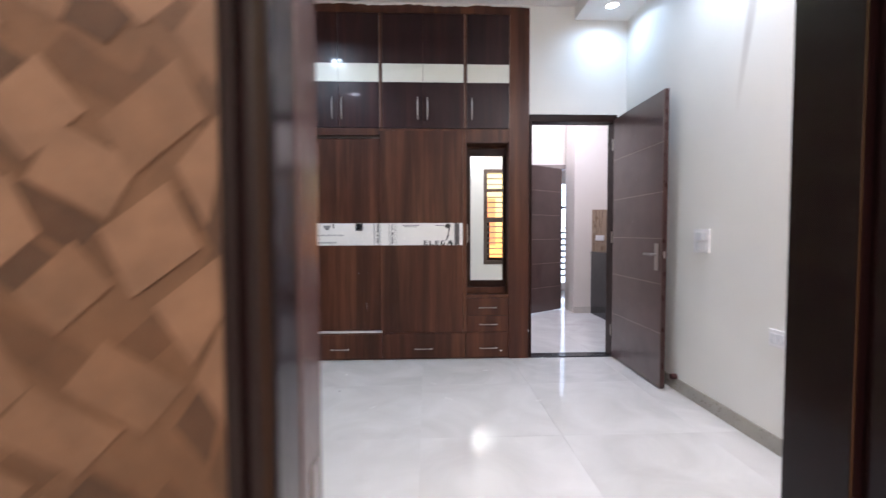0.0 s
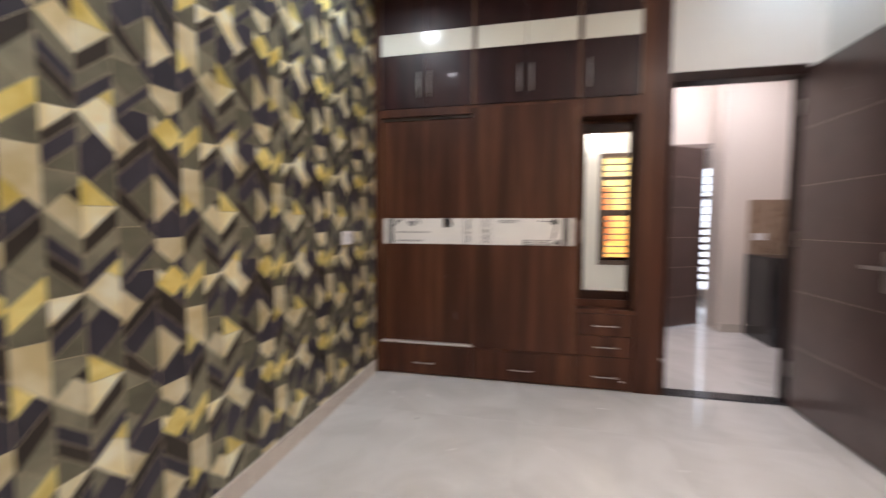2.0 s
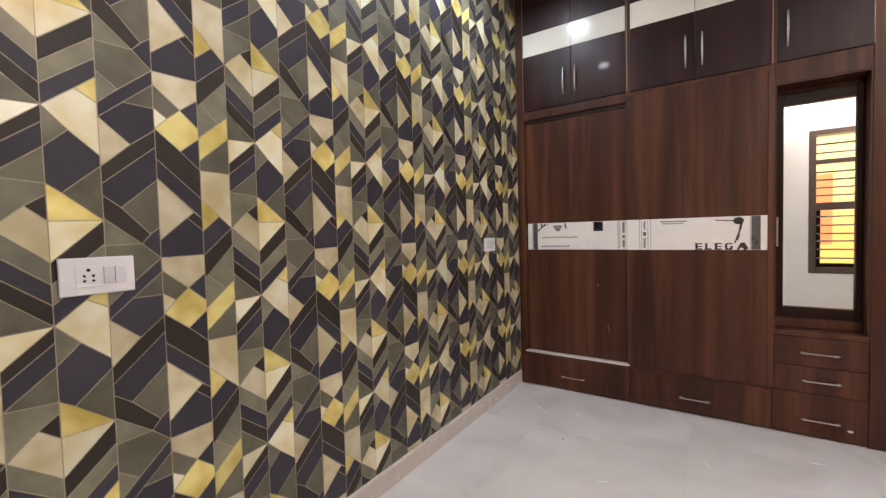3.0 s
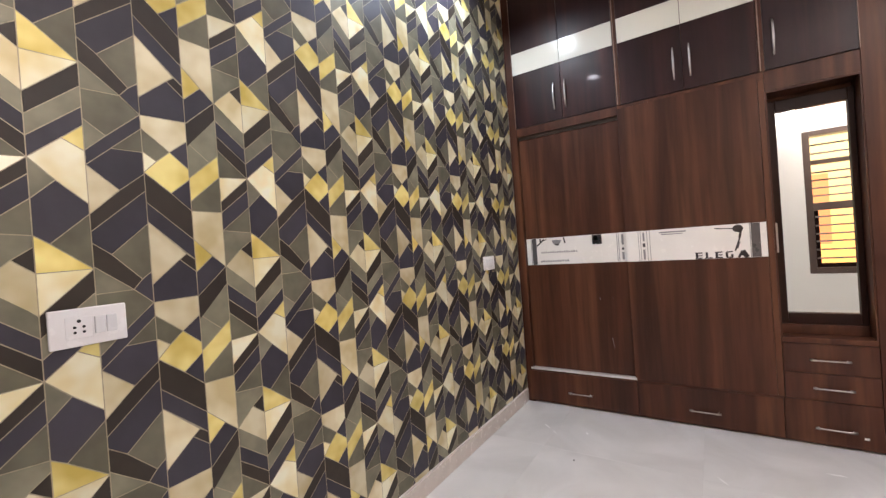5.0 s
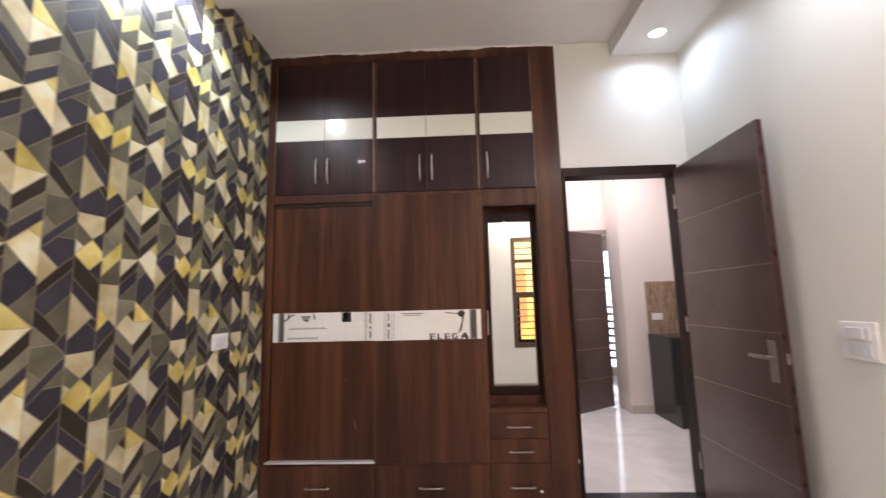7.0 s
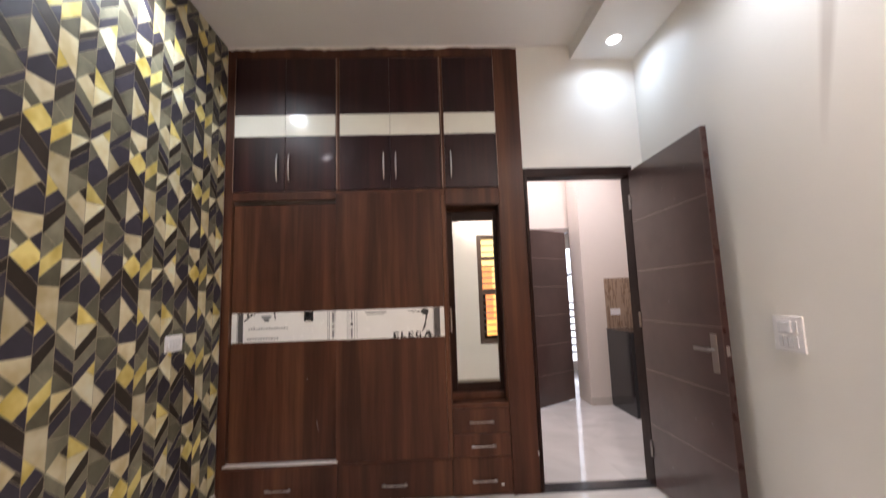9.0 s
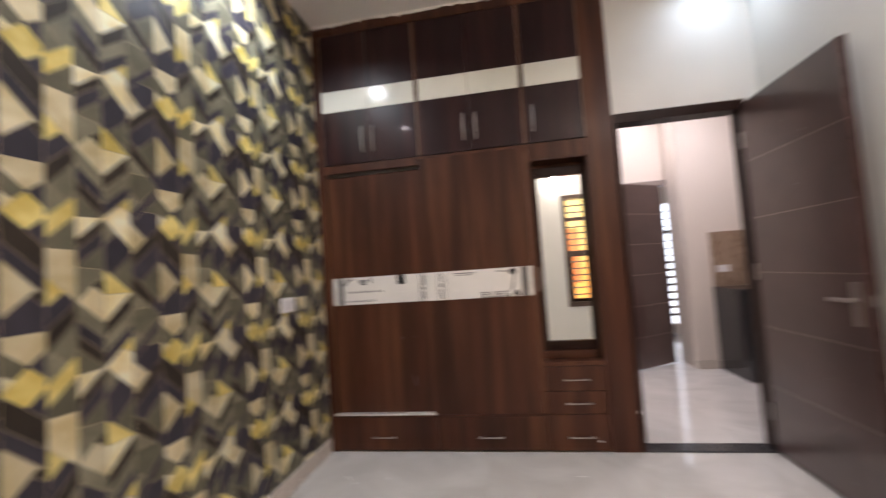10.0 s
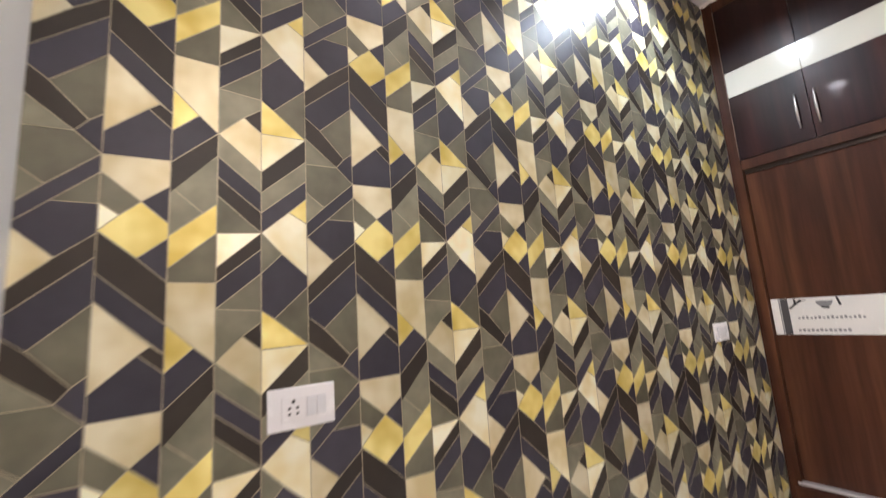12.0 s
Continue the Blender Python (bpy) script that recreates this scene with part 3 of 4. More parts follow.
def bow_handle(parent, cx, cz, length, upright):
    """A slim chrome pull on two feet: bowed when upright, straight with flared ends when level."""
    bm = bmesh.new()
    n = 10
    rings = []
    for i in range(n + 1):
        t = i / n
        s = (t - 0.5) * length
        if upright:
            out, w = -0.012 - 0.016 * math.sin(math.pi * t) ** 0.7, 0.0035 + 0.003 * math.sin(math.pi * t)
        else:
            out, w = -0.026 + 0.007 * (abs(2 * t - 1) > 0.85), 0.0042 + 0.0018 * (abs(2 * t - 1) > 0.75)
        ring = []
        for k in range(8):
            a = 2 * math.pi * k / 8
            p, q = math.cos(a) * w, math.sin(a) * 0.0035
            ring.append(bm.verts.new((cx + p, out + q, cz + s) if upright else (cx + s, out + q, cz + p)))
        rings.append(ring)
    for i in range(n):
        for k in range(8):
            bm.faces.new((rings[i][k], rings[i][(k + 1) % 8], rings[i + 1][(k + 1) % 8], rings[i + 1][k]))
    bm.faces.new(rings[0][::-1])
    bm.faces.new(rings[-1])
    for s in (-length / 2 + 0.014, length / 2 - 0.014):
        cylinder(bm, (cx, -0.008, cz + s) if upright else (cx + s, -0.008, cz), 0.004, 0.018, "y", 10)
    bmesh.ops.recalc_face_normals(bm, faces=bm.faces[:])
    return part("handle", bm, CHROME, parent, "slim bowed chrome handle", smooth=True)


for x0, x1, hx in ((0.066, 0.4185, 0.368), (0.4215, 0.773, 0.450), (0.805, 1.1605, 1.114), (1.1635, 1.519, 1.200), (1.551, 1.925, 1.592)):
    d = part("loft_door", boxed(x0, x1, F - 0.004, 0.016, 2.070, 2.468, 0.001), WALNUT_TOP, ward, "glossy dark walnut loft door with a white strip")
    part("door_upper_panel", boxed(x0, x1, F - 0.004, 0.016, 2.628, 3.058, 0.001), WALNUT_TOP, d)
    part("white_strip", boxed(x0, x1, F - 0.005, 0.016, 2.4685, 2.6275, 0.001), WHITEACRYL, d, "glossy white strip across the loft door")
    bow_handle(d, hx, 2.238, 0.195, True)
for bx in (0.0605, 1.9265):
    part("edge_beading", boxed(bx, bx + 0.003, F - 0.005, F, 2.07, 3.06), BEADING, ward, "thin bronze beading beside the loft doors")
for bx in (0.780, 1.527):
    part("edge_beading", boxed(bx, bx + 0.006, F - 0.006, F - 0.001, 2.07, 3.06, 0.001), BEADING, ward, "thin bronze beading between loft doors")

# sliding doors with one band each
for n, (x0, x1, y0) in enumerate(((0.066, 0.79, 0.030), (0.775, 1.510, -0.002))):
    d = part("sliding_door", boxed(x0, x1, y0, y0 + 0.024, 1.232, 1.983 if n == 0 else 2.046, 0.0012), WALNUT, ward, "plain walnut laminate sliding door")
    part("lower_panel", boxed(x0, x1, y0, y0 + 0.024, 0.262 if n == 0 else 0.2505, 1.034, 0.0012), WALNUT, d)
    part("white_band", boxed(x0 + 0.002, x1, y0 - 0.0015, y0 + 0.024, 1.0345, 1.2315, 0.001), FILMWHITE, d, "white glass band still under printed protective film")
part("bottom_track", boxed(0.048, 0.785, -0.006, 0.03, 0.2495, 0.263, 0.001), ALU, ward, "bare aluminium sliding-door track")
# black strip at the track, standing in for the mid rail's shadow line
part("top_track", boxed(0.066, 0.775, 0.024, 0.034, 1.984, 2.0055), BLACKMETAL, ward)


def shape(bm, pts, y, mat=0):
    f = bm.faces.new([bm.verts.new((x, y, z)) for x, z in pts])
    f.material_index = mat
    f.normal_update()
    if f.normal.y > 0:
        f.normal_flip()


def film_print(y, side):
    """Bars, stripes and twigs printed on the film of one band."""
    bm = bmesh.new()
    def bar(x0, x1, z0, z1, mat):
        shape(bm, [(x0, z0), (x1, z0), (x1, z1), (x0, z1)], y, mat)
    def stroke(x0, z0, x1, z1, w, mat):
        d = Vector((x1 - x0, z1 - z0)).normalized()
        n = Vector((-d.y, d.x)) * w
        shape(bm, [(x0 - n.x, z0 - n.y), (x1 - n.x, z1 - n.y), (x1 + n.x, z1 + n.y), (x0 + n.x, z0 + n.y)], y, mat)
    if side == 0:
        bar(0.104, 0.110, 1.036, 1.23, 1)
        bar(0.112, 0.146, 1.036, 1.23, 0)
        for k in range(16):
            bar(0.180 + 0.017 * k, 0.180 + 0.017 * k + 0.010, 1.118, 1.128 + 0.003 * (k % 3), 1)
        for k in range(12):
            bar(0.172 + 0.018 * k, 0.172 + 0.018 * k + 0.012, 1.052, 1.064 + 0.003 * (k % 2), 1)
        stroke(0.150, 1.175, 0.205, 1.222, 0.005, 2)
        stroke(0.178, 1.199, 0.176, 1.228, 0.005, 2)
        stroke(0.190, 1.208, 0.226, 1.222, 0.0025, 0)
        pts = [(0.30 + 0.035 * math.cos(a), 1.212 - 0.034 * math.sin(a)) for a in [math.pi * i / 8 for i in range(9)]]
        shape(bm, pts, y, 1)
        stroke(0.285, 1.18, 0.318, 1.176, 0.005, 2)
        stroke(0.352, 1.228, 0.362, 1.186, 0.005, 2)
        bar(0.553, 0.616, 1.165, 1.229, 2)
        bar(0.562, 0.590, 1.190, 1.224, 3)
        bar(0.566, 0.600, 1.171, 1.180, 3)
        bar(0.595, 0.603, 1.172, 1.200, 3)
        for x in (0.712, 0.722, 0.772):
            bar(x, x + 0.004, 1.036, 1.23, 0 if x > 0.75 else 1)
        for z0, z1 in ((1.05, 1.10), (1.115, 1.13), (1.15, 1.22)):
            bar(0.742, 0.756, z0, z1, 1 if z1 - z0 > 0.03 else 0)
    else:
        for x in (0.850, 0.862, 0.900, 0.916):
            bar(x, x + 0.003, 1.036, 1.23, 1)
        bar(0.875, 0.888, 1.046, 1.11, 1)
        bar(0.874, 0.890, 1.125, 1.15, 0)
        bar(0.876, 0.887, 1.165, 1.22, 1)
        bar(0.972, 1.118, 1.208, 1.216, 1)
        bar(0.985, 1.100, 1.196, 1.202, 1)
        for x, ends in ((1.160, (0, 1, 2)), (1.210, (0,)), (1.260, (0, 1, 2))):
            bar(x + 0.003, x + 0.015, 1.036, 1.075, 2)
            for e in ends:
                bar(x, x + 0.038, (1.036, 1.052, 1.068)[e], (1.043, 1.058, 1.075)[e], 2)
        bar(1.312, 1.324, 1.040, 1.071, 2)
        bar(1.318, 1.348, 1.068, 1.075, 2)
        bar(1.318, 1.348, 1.036, 1.043, 2)
        bar(1.338, 1.350, 1.040, 1.058, 2)
        stroke(1.374, 1.036, 1.394, 1.075, 0.006, 2)
        stroke(1.394, 1.075, 1.416, 1.036, 0.012, 2)
        bar(1.380, 1.408, 1.047, 1.053, 2)
        stroke(1.360, 1.075, 1.384, 1.150, 0.004, 2)
        stroke(1.384, 1.150, 1.392, 1.20, 0.006, 2)
        stroke(1.372, 1.090, 1.384, 1.128, 0.003, 0)
        pts = [(1.378 + 0.026 * math.cos(a), 1.205 + 0.022 * math.sin(a)) for a in [2 * math.pi * i / 10 for i in range(10)]]
        shape(bm, pts, y, 2)
        stroke(1.265, 1.213, 1.365, 1.205, 0.003, 0)
        bar(1.438, 1.480, 1.036, 1.23, 0)
        bar(1.432, 1.436, 1.036, 1.23, 1)
    return bm


bands = [o for o in ward.children_recursive if o.name.startswith("white_band")]
for n, band in enumerate(bands):
    tagged(part("film_print", film_print((0.0285, -0.0035)[n] - 0.0008, n), [FILMGREY, FILMPALE, FILMBLACK, FILMWHITE], ward, "grey and black print on the protective film"), kind="stuff")

# drawers
for x0, x1, z0, z1, hx, hz in ((0.031, 0.783, 0.012, 0.236, 0.407, 0.104), (0.786, 1.531, 0.012, 0.236, 1.155, 0.102),
                               (1.534, 1.925, 0.012, 0.243, 1.741, 0.102), (1.543, 1.925, 0.246, 0.392, 1.742, 0.317),
                               (1.543, 1.925, 0.395, 0.553, 1.735, 0.470)):
    d = part("drawer", boxed(x0, x1, F - 0.003, 0.018, z0, z1, 0.001), WALNUT, ward, "walnut laminate drawer front")
    bow_handle(d, hx, hz, 0.165, False)
b = boxed(1.848, 1.868, -0.006, -0.0032, 0.066, 0.078, 0.001)
part("sticker", b, WHITEPLASTIC, ward, "torn scrap of white sticker")
part("caulk_blob", boxed(2.1025, 2.1095, -0.006, 0.004, 0.240, 0.262, 0.001), WHITEPLASTIC, ward, "blob of white caulk on the panel edge")
bm = bmesh.new()
for x0, z0, x1, z1 in ((0.640, 0.515, 0.652, 0.445), (0.655, 0.79, 0.664, 0.785), (0.575, 0.79, 0.580, 0.775)):
    shape(bm, [(x0, z0), (x0 + 0.003, z0), (x1 + 0.002, z1), (x1, z1)], 0.0290)
tagged(part("scratch", bm, FILMPALE, ward, "pale scuffs on the laminate"), kind="stuff")

# ---- inner door, open into the room against the cream wall ----
door1 = thing("door_1", 2.86, 0.05, 0, "dark laminate inner door standing open with chrome lever handle", "door")
tagged(door1, kind="structure")
b = boxed(2.112, 2.135, 0.0, 0.12, 0, 2.135, 0.002)
box(b, 2.875, 2.905, 0.0, 0.12, 0, 2.135, 0.002)
box(b, 2.112, 2.905, -0.002, 0.12, 2.135, 2.198, 0.002)
part("door_frame", b, DARKPOLISH, door1)
part("threshold", boxed(2.112, 2.905, 0.0, 0.115, -0.004, 0.012, 0.002), SILL, door1, "dark granite threshold strip")
X0, X1 = 2.873, 2.908
leaf = part("door_leaf", boxed(X0 + 0.004, X1, -0.793, -0.006, 0.008, 2.158, 0.002), DOOREDGE, door1, "dark brown laminate door leaf with thin horizontal grooves")
cuts = [0.012, 0.410, 0.768, 1.098, 1.432, 1.787, 2.154]
for z0, z1 in zip(cuts, cuts[1:]):
    part("door_panel", boxed(X0, X0 + 0.005, -0.790, -0.009, z0 + 0.0016, z1 - 0.0016, 0.0004), DOORWOOD, leaf)
part("groove_strip", boxed(X0 + 0.0008, X0 + 0.0045, -0.788, -0.011, 0.012, 2.15), GROOVELINE, leaf, "thin pale line in each groove")
part("lock_plate", boxed(X0 - 0.006, X0, -0.748, -0.702, 0.863, 1.061, 0.002), CHROME, leaf, "brushed chrome lock plate")
b = cylinder(bmesh.new(), (X0 - 0.020, -0.722, 0.98), 0.009, 0.035, "x", 16)
box(b, X0 - 0.044, X0 - 0.030, -0.732, -0.610, 0.971, 0.989, 0.004)
part("lever_handle", b, CHROME, leaf, "flat chrome lever handle")
b = cylinder(bmesh.new(), (X1 + 0.018, -0.722, 0.98), 0.009, 0.035, "x", 16)
box(b, X1 + 0.030, X1 + 0.044, -0.732, -0.600, 0.969, 0.991, 0.004)
part("lever_handle", b, CHROME, leaf, "flat chrome lever handle")
part("latch_plate", boxed(X0 + 0.010, X0 + 0.028, -0.7937, -0.793, 0.955, 1.005), CHROME, leaf, "steel latch plate in the door edge")
bm = bmesh.new()
random.seed(21)
for k in range(16):
    cy, cz, ang, ln = random.uniform(-0.75, -0.05), random.choice((0.2, 0.5, 1.25, 1.6, 1.9, 2.0)) + random.uniform(-0.1, 0.1), random.uniform(-1, 1), random.uniform(0.006, 0.028)
    dy, dz = math.cos(ang) * ln, math.sin(ang) * ln
    f = bm.faces.new([bm.verts.new((X0 - 0.0006, cy + p, cz + q)) for p, q in ((0, 0), (dy, dz), (dy * 0.8, dz + 0.003), (0.002, 0.0022))])
    f.normal_update()
    if f.normal.x > 0:
        f.normal_flip()
tagged(part("scuff", bm, FILMPALE, leaf, "small pale scuffs on the door face"), kind="stuff")
for hz in (0.25, 1.10, 1.93):
    b = cylinder(bmesh.new(), (X0 - 0.006, -0.004, hz), 0.007, 0.10, "z", 14)
    part("hinge", b, CHROME, door1, "steel butt hinge")
stop = thing("door_stop", RX - 0.012, -0.82, 0.06, "dark rubber door stop on the skirting", "door stop")
b = cylinder(bmesh.new(), (RX - 0.030, -0.815, 0.105), 0.020, 0.036, "x", 20)
part("buffer", b, RUBBER, stop)

# pale scuffs and a dark speck left on the floor tiles
bm = bmesh.new()
for x0, y0, x1, y1, w in ((0.25, -0.341, 0.315, -0.395, 0.004), (0.335, -0.42, 0.365, -0.437, 0.004), (0.528, -0.349, 0.545, -0.385, 0.005), (1.209, -0.566, 1.253, -0.623, 0.003),
                          (1.64, -0.316, 1.729, -0.314, 0.005), (1.30, -0.86, 1.37, -0.90, 0.003), (0.80, -1.02, 0.86, -0.98, 0.003), (1.92, -0.95, 1.99, -0.93, 0.003)):
    along = Vector((x1 - x0, y1 - y0, 0))
    side = Vector((-along.y, along.x, 0)).normalized() * w
    a, c = Vector((x0, y0, 0.0006)), Vector((x1, y1, 0.0006))
    f = bm.faces.new([bm.verts.new(v) for v in (a, a + along * 0.4 - side, c, a + along * 0.6 + side)])
    f.normal_update()
    if f.normal.z < 0:
        f.normal_flip()
tagged(part("smear", bm, plain("dried_paint_smear", (0.80, 0.79, 0.77), 0.6, bumps=0), floor, "small pale smears on the floor tiles"), kind="stuff")
bit = cylinder(bmesh.new(), (0.552, -0.712, 0.0025), 0.005, 0.005, "z", 9, 0.003)
tagged(part("debris_crumb", bit, BLACKHOLE), "tiny dark crumb of debris on the pale floor tiles", "debris")

# ---- entry door frame ----
door2 = thing("door_2", 1.38, BACK - 0.1, 0, "dark polished frame and lining of the entry doorway", "door frame")
tagged(door2, kind="structure")
Y1, YM, YO = BACK, -3.172, -3.335
b = boxed(0.952, 1.072, -3.335, -3.264, 0, 2.13, 0.003)
box(b, 1.0455, 1.058, -3.354, -3.3355, 0, 2.13, 0.003)
cylinder(b, (1.066, -3.338, 1.065), 0.0135, 2.13, "z", 24)
part("casing", b, LACQUER, door2, "polished dark casing with a rounded bead", smooth=False)
part("jamb", boxed(0.952, 1.073, -3.263, -3.192, 0, 2.13, 0.002), REVEAL, door2)
b = boxed(1.722, 1.80, YM, Y1 + 0.002, 0, 2.13, 0.002)
part("jamb", b, LACQUER, door2)
b = boxed(1.735, 1.80, YO + 0.03, YM - 0.004, 0, 2.13, 0.002)
part("lining", b, LACQUER, door2)
b = boxed(1.74, 1.84, YO - 0.012, YO + 0.03, 0, 2.20, 0.006)
part("casing", b, LACQUER, door2)
part("frame_head", boxed(0.952, 1.80, YO, Y1 + 0.002, 2.131, 2.2, 0.002), LACQUER, door2)
part("strike_plate", boxed(1.0732, 1.0745, -3.235, -3.215, 0.83, 0.90, 0.0004), CHROME, door2, "small steel strike plate")

# ---- back window ----
win = thing("window_1", 2.52, BACK - 0.1, 0.6, "dark barred window with warm daylight behind", "window")
tagged(win, kind="structure")
b = boxed(2.158, 2.222, BACK - 0.16, BACK + 0.004, 0.602, 2.230, 0.003)
box(b, 2.825, 2.878, BACK - 0.16, BACK + 0.004, 0.602, 2.230, 0.003)
box(b, 2.222, 2.825, BACK - 0.16, BACK + 0.004, 0.602, 0.668, 0.003)
box(b, 2.222, 2.825, BACK - 0.16, BACK + 0.004, 2.175, 2.230, 0.003)
box(b, 2.222, 2.825, BACK - 0.12, BACK + 0.0, 1.325, 1.410, 0.003)
box(b, 2.222, 2.825, BACK - 0.12, BACK - 0.02, 1.852, 1.900, 0.003)
part("window_frame", b, WINDOWWOOD, win)
b = boxed(2.223, 2.268, BACK - 0.10, BACK - 0.045, 0.669, 1.324, 0.002)
box(b, 2.78, 2.824, BACK - 0.10, BACK - 0.045, 0.669, 1.324, 0.002)
box(b, 2.268, 2.78, BACK - 0.10, BACK - 0.045, 0.669, 0.715, 0.002)
part("lower_sash", b, DARKPOLISH, win, "dark lower sash frame")
for z in (1.985, 2.085, 1.495, 1.585, 1.675, 1.765):
    part("bar", boxed(2.222, 2.825, BACK - 0.150, BACK - 0.130, z - 0.009, z + 0.009, 0.002), BARSTEEL, win)
for z in (0.775, 0.875, 0.970, 1.055, 1.150, 1.250):
    part("bar", boxed(2.235, 2.815, BACK - 0.036, BACK - 0.022, z - 0.009, z + 0.009, 0.002), BARSTEEL, win)
yard = structure("backdrop_yard", boxed(1.6, 3.6, BACK - 0.9, BACK - 0.89, 0.2, 2.7), YARD, "warm yellow and orange glow of the yard outside", "backdrop")

structure("backdrop_yard_wall", boxed(1.9, 2.50, BACK - 0.80, BACK - 0.79, 0.9, 1.80), YARDWALL, "orange lit wall in the yard outside", "backdrop")

# ---- bulb on a holder beside the window ----
wl = thing("wall_lamp", 2.072, BACK, 2.462, "small lit warm white bulb on a white wall holder", "wall lamp")
b = cylinder(bmesh.new(), (2.072, BACK + 0.008, 2.462), 0.032, 0.015, "y", 28)
part("base_plate", b, WHITEPLASTIC, wl)
b = cylinder(bmesh.new(), (2.072, BACK + 0.032, 2.462), 0.017, 0.034, "y", 20)
part("bulb_holder", b, WHITEPLASTIC, wl)
bm = bmesh.new()
bmesh.ops.create_uvsphere(bm, u_segments=20, v_segments=12, radius=0.022, matrix=Matrix.Translation((2.072, BACK + 0.068, 2.462)))
part("bulb", bm, BULBGLOW, wl, "glowing warm white bulb", smooth=True)

# ---- sockets and switches ----
def wall_plate(name, side, y0, y1, z0, z1, label, category):
    """A modular plate on the west (side 0) or east (side 1) wall. Returns its builder."""
    x = 0.0042 if side == 0 else RX
    s = 1 if side == 0 else -1
    t = thing(name, x, (y0 + y1) / 2, z0, label, category)
    def slab(part_name, d0, d1, a0, a1, c0, c1, mat, bevel=0.0015, lab=""):
        xs = sorted((x + s * d0, x + s * d1))
        return part(part_name, boxed(xs[0], xs[1], a0, a1, c0, c1, bevel), mat, t, lab)
    slab("plate", 0.0005, 0.010, y0, y1, z0, z1, WHITEPLASTIC, 0.003)
    return slab, t


slab, sk = wall_plate("socket_plate", 0, -2.659, -2.511, 1.053, 1.143, "white socket plate with two switches on the patterned wallpaper", "socket")
slab("socket_face", 0.010, 0.0125, -2.630, -2.580, 1.072, 1.124, WHITEPLASTIC)
for a in (-2.5760, -2.5530):
    slab("rocker", 0.010, 0.0150, a, a + 0.0205, 1.078, 1.119, GREYPLASTIC)
for a, c, r in ((-2.605, 1.113, 0.0040), (-2.6135, 1.099, 0.0033), (-2.5965, 1.099, 0.0033), (-2.6135, 1.087, 0.0031), (-2.5965, 1.087, 0.0031)):
    part("pin_hole", cylinder(bmesh.new(), (0.0171, a, c), r, 0.001, "x", 12), BLACKHOLE, sk)
slab, sk = wall_plate("bedside_switch", 0, -0.576, -0.428, 1.048, 1.138, "white switch plate on the patterned wallpaper", "switch")
for a in (-0.552, -0.527, -0.502, -0.477):
    slab("rocker", 0.010, 0.0145, a, a + 0.0235, 1.068, 1.118, GREYPLASTIC)
slab, sk = wall_plate("switch_plate", 1, -1.128, -0.976, 1.007, 1.162, "square white switch plate on the cream wall", "switch")
slab("fan_regulator", 0.010, 0.022, -1.078, -1.028, 1.090, 1.140, GREYPLASTIC, 0.003, "grey-white fan regulator")
for a in (-1.100, -1.076, -1.052, -1.028):
    slab("rocker", 0.010, 0.0145, a, a + 0.022, 1.028, 1.076, GREYPLASTIC)
for a in (-1.102, -1.026):
    slab("rocker", 0.010, 0.0145, a, a + 0.022, 1.090, 1.140, GREYPLASTIC)
slab, sk = wall_plate("low_socket", 1, -1.822, -1.598, 0.548, 0.640, "long white socket plate low on the cream wall", "socket")
for a in (-1.800, -1.742):
    slab("socket_face", 0.010, 0.0125, a, a + 0.052, 0.568, 0.620, WHITEPLASTIC)
for a in (-1.686, -1.660, -1.634):
    slab("rocker", 0.010, 0.0145, a, a + 0.023, 0.568, 0.620, GREYPLASTIC)

# ---- downlights ----
def downlight(x, y, z):
    t = thing("downlight", x, y, z, "round white recessed downlight, lit", "downlight", "ceiling downlights")
    bm = bmesh.new()
    n = 32
    prof = [(0.046, -0.001), (0.050, -0.006), (0.058, -0.004), (0.060, 0.0)]
    rings = [[bm.verts.new((x + r * math.cos(2 * math.pi * k / n), y + r * math.sin(2 * math.pi * k / n), z + h)) for k in range(n)] for r, h in prof]
    for a, c in zip(rings, rings[1:]):
        for k in range(n):
            bm.faces.new((a[k], a[(k + 1) % n], c[(k + 1) % n], c[k]))
    part("rim", bm, WHITEPLASTIC, t, smooth=True)
    part("diffuser", cylinder(bmesh.new(), (x, y, z - 0.002), 0.046, 0.003, "z", 32), LAMPGLOW, t, "glowing white diffuser")


for sx, sy in SPOTS:
    downlight(sx, sy, DROP)

# ---- hall and kitchen beyond the inner door ----
HY = 2.40
b = boxed(3.30, 5.3, HY, HY + 0.12, 0, CEIL)
box(b, 2.30, 3.30, HY, HY + 0.12, 2.15, CEIL)
box(b, 0.9, 2.30, HY, HY + 0.12, 0, CEIL)
structure("wall_hall_north", b, HALLPAINT, "pale pinkish cream hall wall", "wall")
b = boxed(-0.2, 2.108, 0.602, 0.70, 0, CEIL)
box(b, RX + 0.12, 5.3, 0.0, 0.12, 0, CEIL)
box(b, 5.2, 5.3, 0.12, HY, 0, CEIL)
box(b, 0.8, 0.9, 0.70, HY + 0.12, 0, CEIL)
structure("wall_hall", b, HALLPAINT, "plain painted hall walls", "wall")
structure("ceiling_hall", boxed(0.8, 5.3, 0.0, 4.4, CEIL, CEIL + 0.12), CEILPAINT, "white hall ceiling", "ceiling")
structure("baseboard_hall", boxed(3.262, 3.504, 2.018, 2.0295, 0, 0.09, 0.002), SKIRT_PALE, "pale tile skirting in the hall", "baseboard")
for sx, sy, watts in HALL_SPOTS:
    downlight(sx, sy, CEIL)
door3 = thing("door_3", 3.25, HY, 0, "dark grooved laminate door standing ajar in the hall", "door")
tagged(door3, kind="structure")
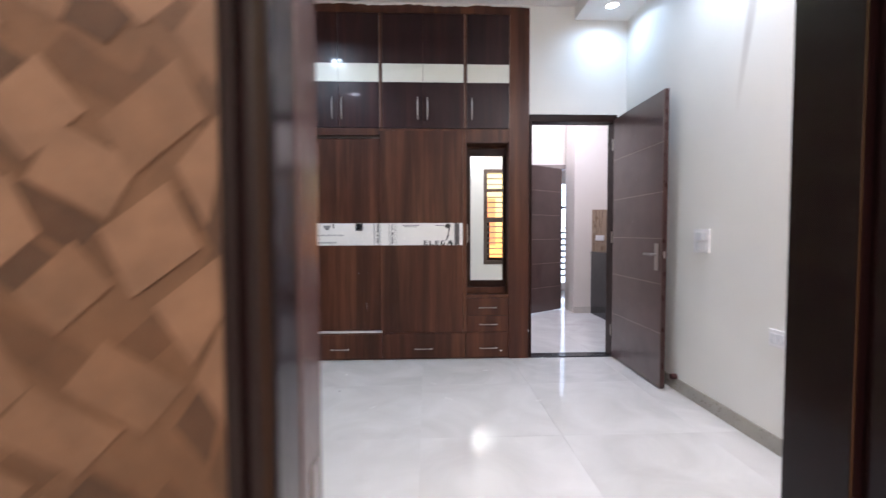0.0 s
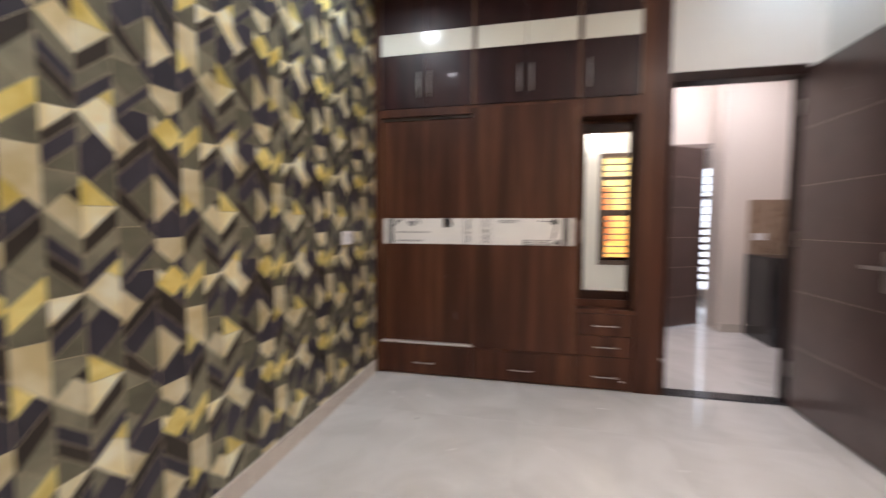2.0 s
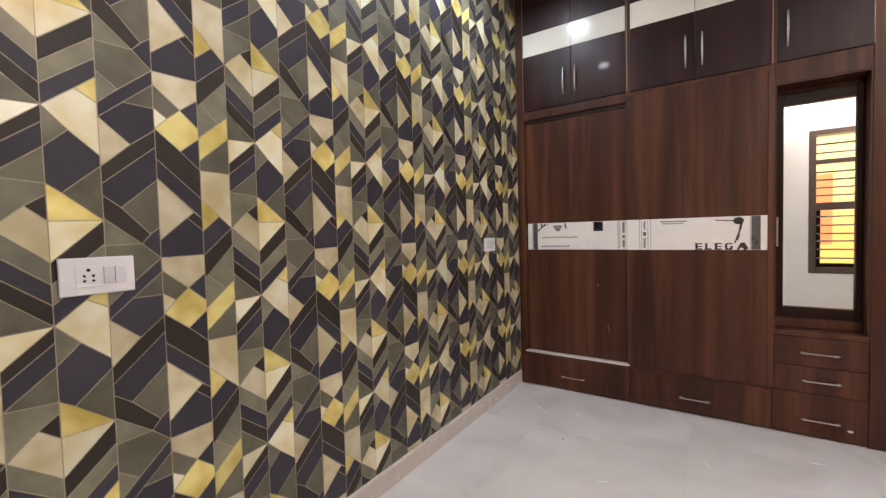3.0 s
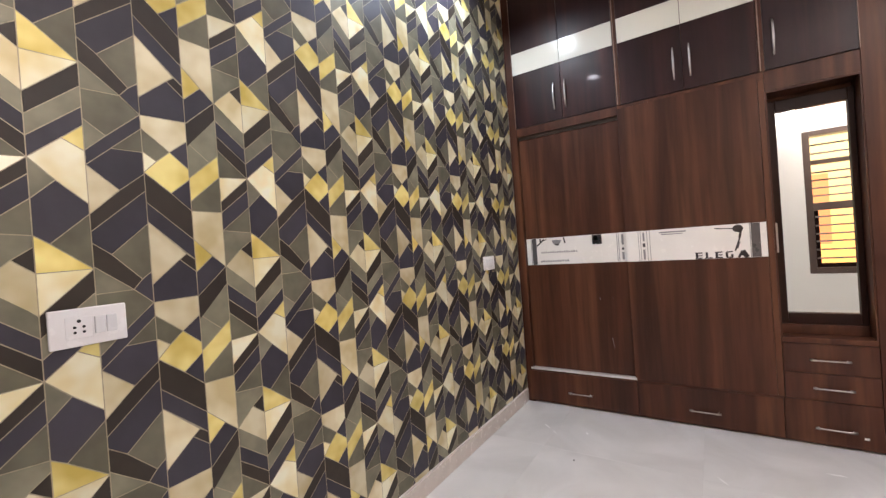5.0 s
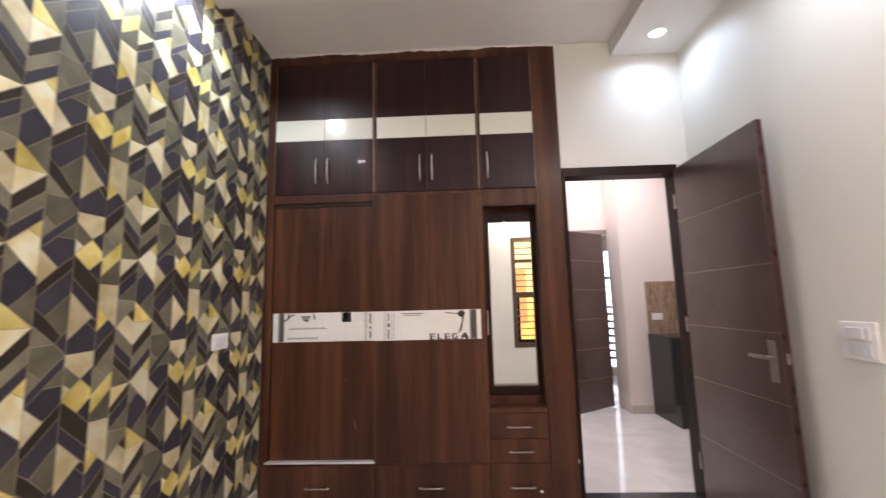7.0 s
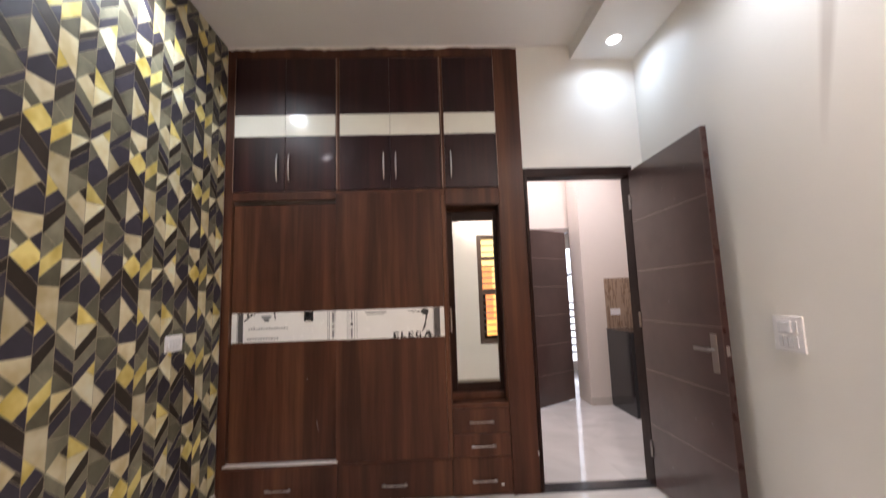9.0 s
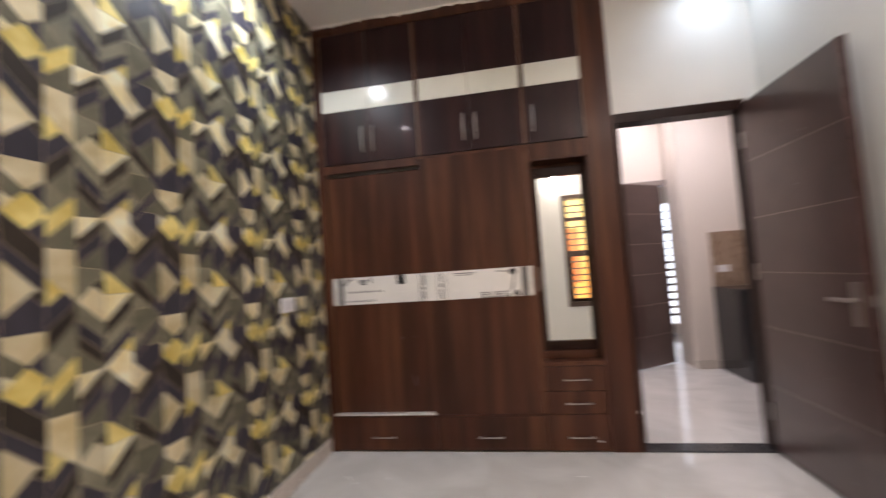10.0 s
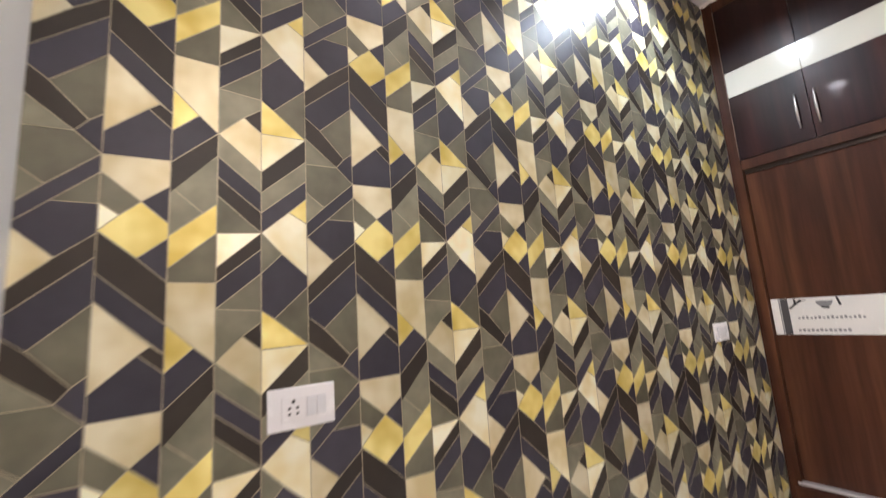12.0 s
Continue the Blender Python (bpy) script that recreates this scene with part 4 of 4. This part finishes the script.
b = bmesh.new()
box(b, 2.30, 2.36, HY - 0.012, HY + 0.12, 0, 2.15, 0.002)
box(b, 2.36, 3.258, HY - 0.012, HY + 0.12, 2.09, 2.15, 0.002)
part("door_frame", b, plain("grey_brown_frame", (0.30, 0.25, 0.23), 0.35), door3, "grey-brown door frame")


def leaf_at(bm, hx, hy, angle):
    bmesh.ops.transform(bm, matrix=Matrix.Translation((hx, hy, 0)) @ Matrix.Rotation(radians(angle), 4, "Z"), verts=bm.verts[:])
    return bm


HINGE = (3.185, 2.335, 214.0)
lf = part("door_leaf", leaf_at(boxed(0, 0.82, -0.035, -0.004, 0.01, 2.08, 0.002), *HINGE), DOOREDGE, door3, "dark brown door leaf with horizontal grooves")
for k in range(6):
    part("door_panel", leaf_at(boxed(0.003, 0.817, -0.004, 0.0, 0.014 + k * 0.345, 0.014 + (k + 1) * 0.345 - 0.004, 0.0008), *HINGE), DOORWOOD, lf)
part("groove_strip", leaf_at(boxed(0.004, 0.816, -0.0045, -0.0008, 0.014, 2.075), *HINGE), GROOVELINE, lf)

# window beyond the ajar door
b = boxed(0.9, 5.3, 4.3, 4.4, 0, 0.15)
box(b, 0.9, 5.3, 4.3, 4.4, 2.1, CEIL)
box(b, 0.9, 3.0, 4.3, 4.4, 0.15, 2.1)
box(b, 5.0, 5.3, 4.3, 4.4, 0.15, 2.1)
box(b, 0.8, 0.9, HY + 0.12, 4.4, 0, CEIL)
box(b, 5.2, 5.3, HY + 0.12, 4.4, 0, CEIL)
structure("wall_far", b, HALLPAINT, "painted wall of the room behind the hall door", "wall")
w2 = thing("window_2", 4.0, 4.35, 0.15, "barred window with pale daylight beyond the hall door", "window")
tagged(w2, kind="structure")
b = boxed(3.0, 3.05, 4.31, 4.38, 0.15, 2.1)
for fx in (3.6, 4.2, 4.6):
    box(b, fx, fx + 0.05, 4.31, 4.38, 0.15, 2.1)
box(b, 4.95, 5.0, 4.31, 4.38, 0.15, 2.1)
part("window_frame", b, BLACKMETAL, w2)
for k in range(15):
    z = 0.28 + 0.12 * k
    part("bar", boxed(3.05, 4.95, 4.29, 4.302, z, z + (0.012 if z > 1.2 else 0.04)), BLACKMETAL, w2)
part("transom", boxed(3.05, 4.95, 4.312, 4.378, 1.62, 1.66), BLACKMETAL, w2)
structure("backdrop_outdoors", boxed(2.6, 5.4, 4.9, 4.91, -0.15, 2.6), SKYGLOW, "pale daylight outside the far window", "backdrop")

KY = 2.03
structure("wall_kitchen", boxed(3.262, 5.2, KY, HY - 0.0005, 0, CEIL), HALLPAINT, "pale pinkish cream kitchen wall", "wall")
counter = thing("kitchen_counter", 3.9, 1.7, 0, "kitchen counter clad in black granite", "kitchen counter")
part("side_slab", boxed(3.505, 3.53, 1.45, KY - 0.001, 0, 0.855, 0.002), GRANITE, counter, "polished black granite end slab")
part("front_panel", boxed(3.53, 5.2, 1.47, 1.49, 0.0, 0.855, 0.002), GRANITE, counter)
part("countertop", boxed(3.50, 5.2, 1.43, KY - 0.001, 0.856, 0.876, 0.003), GRANITE, counter, "polished black granite worktop")
bs = part("backsplash", boxed(3.514, 5.2, KY - 0.010, KY - 0.0005, 0.877, 1.465), plain("brown_striped_tile", (0.40, 0.29, 0.21), 0.3), None, "")
tagged(bs, "brown striped backsplash tile above the black counter", "backsplash", kind="structure")
random.seed(5)
STRIP = plain("brown_strip_tile", (0.27, 0.185, 0.125), 0.3)
bm = bmesh.new()
for k in range(46):
    x = 3.516 + k * 0.013
    z = 0.88
    while z < 1.45:
        h = random.uniform(0.05, 0.16)
        if random.random() < 0.5:
            box(bm, x, x + 0.011, KY - 0.0125, KY - 0.009, z, min(z + h, 1.463))
        z += h + 0.004
tagged(part("tile_strip", bm, STRIP, bs, "thin upright strips in the tile"), kind="stuff")
t = thing("kitchen_socket", 3.62, KY - 0.0125, 1.03, "white socket on the brown backsplash", "socket")
part("plate", boxed(3.560, 3.680, KY - 0.022, KY - 0.0128, 1.028, 1.103, 0.002), WHITEPLASTIC, t)

# ---- outer room, behind the entry door ----
b = boxed(1.80, 5.6, BACK - 0.262, BACK - 0.244, 0, 0.59)
box(b, 1.85, 2.14, BACK - 0.262, BACK - 0.244, 0.59, CEIL)
box(b, 2.9, 5.6, BACK - 0.262, BACK - 0.244, 0.59, CEIL)
box(b, -1.7, -1.6, -6.9, BACK - 0.25, 0, CEIL)
# unseen partition, added to keep the yard's orange glow out of here
box(b, 1.86, 1.96, -6.9, BACK - 0.263, 0, CEIL)
box(b, -1.7, 1.96, -7.0, -6.9, 0, CEIL)
structure("wall_outer", b, WALLPAINT, "plain painted walls of the outer room, with an added light-blocking partition", "wall")
structure("ceiling_outer", boxed(-1.7, 1.96, -7.0, BACK - 0.24, CEIL + 0.001, CEIL + 0.12), CEILPAINT, "white ceiling of the outer room", "ceiling")

# ---- floor tiles ----
random.seed(3)
S, J = 0.80, 0.0005
made = 0
for i in range(-1, 7):
    for j in range(-5, 6):
        x0, y0 = 0.35 + i * S - S, -0.62 + j * S
        cx0, cx1, cy0, cy1 = max(x0, 0.0), min(x0 + S, 5.2), max(y0, -4.6), min(y0 + S, 4.3)
        if cx1 - cx0 < 0.02 or cy1 - cy0 < 0.02:
            continue
        if cx0 > 3.7 and cy1 < 0:
            continue
        b = boxed(cx0 + J, cx1 - J, cy0 + J, cy1 - J, -0.012, 0.0)
        part("floor_tile", b, TILE, floor)
        made += 1
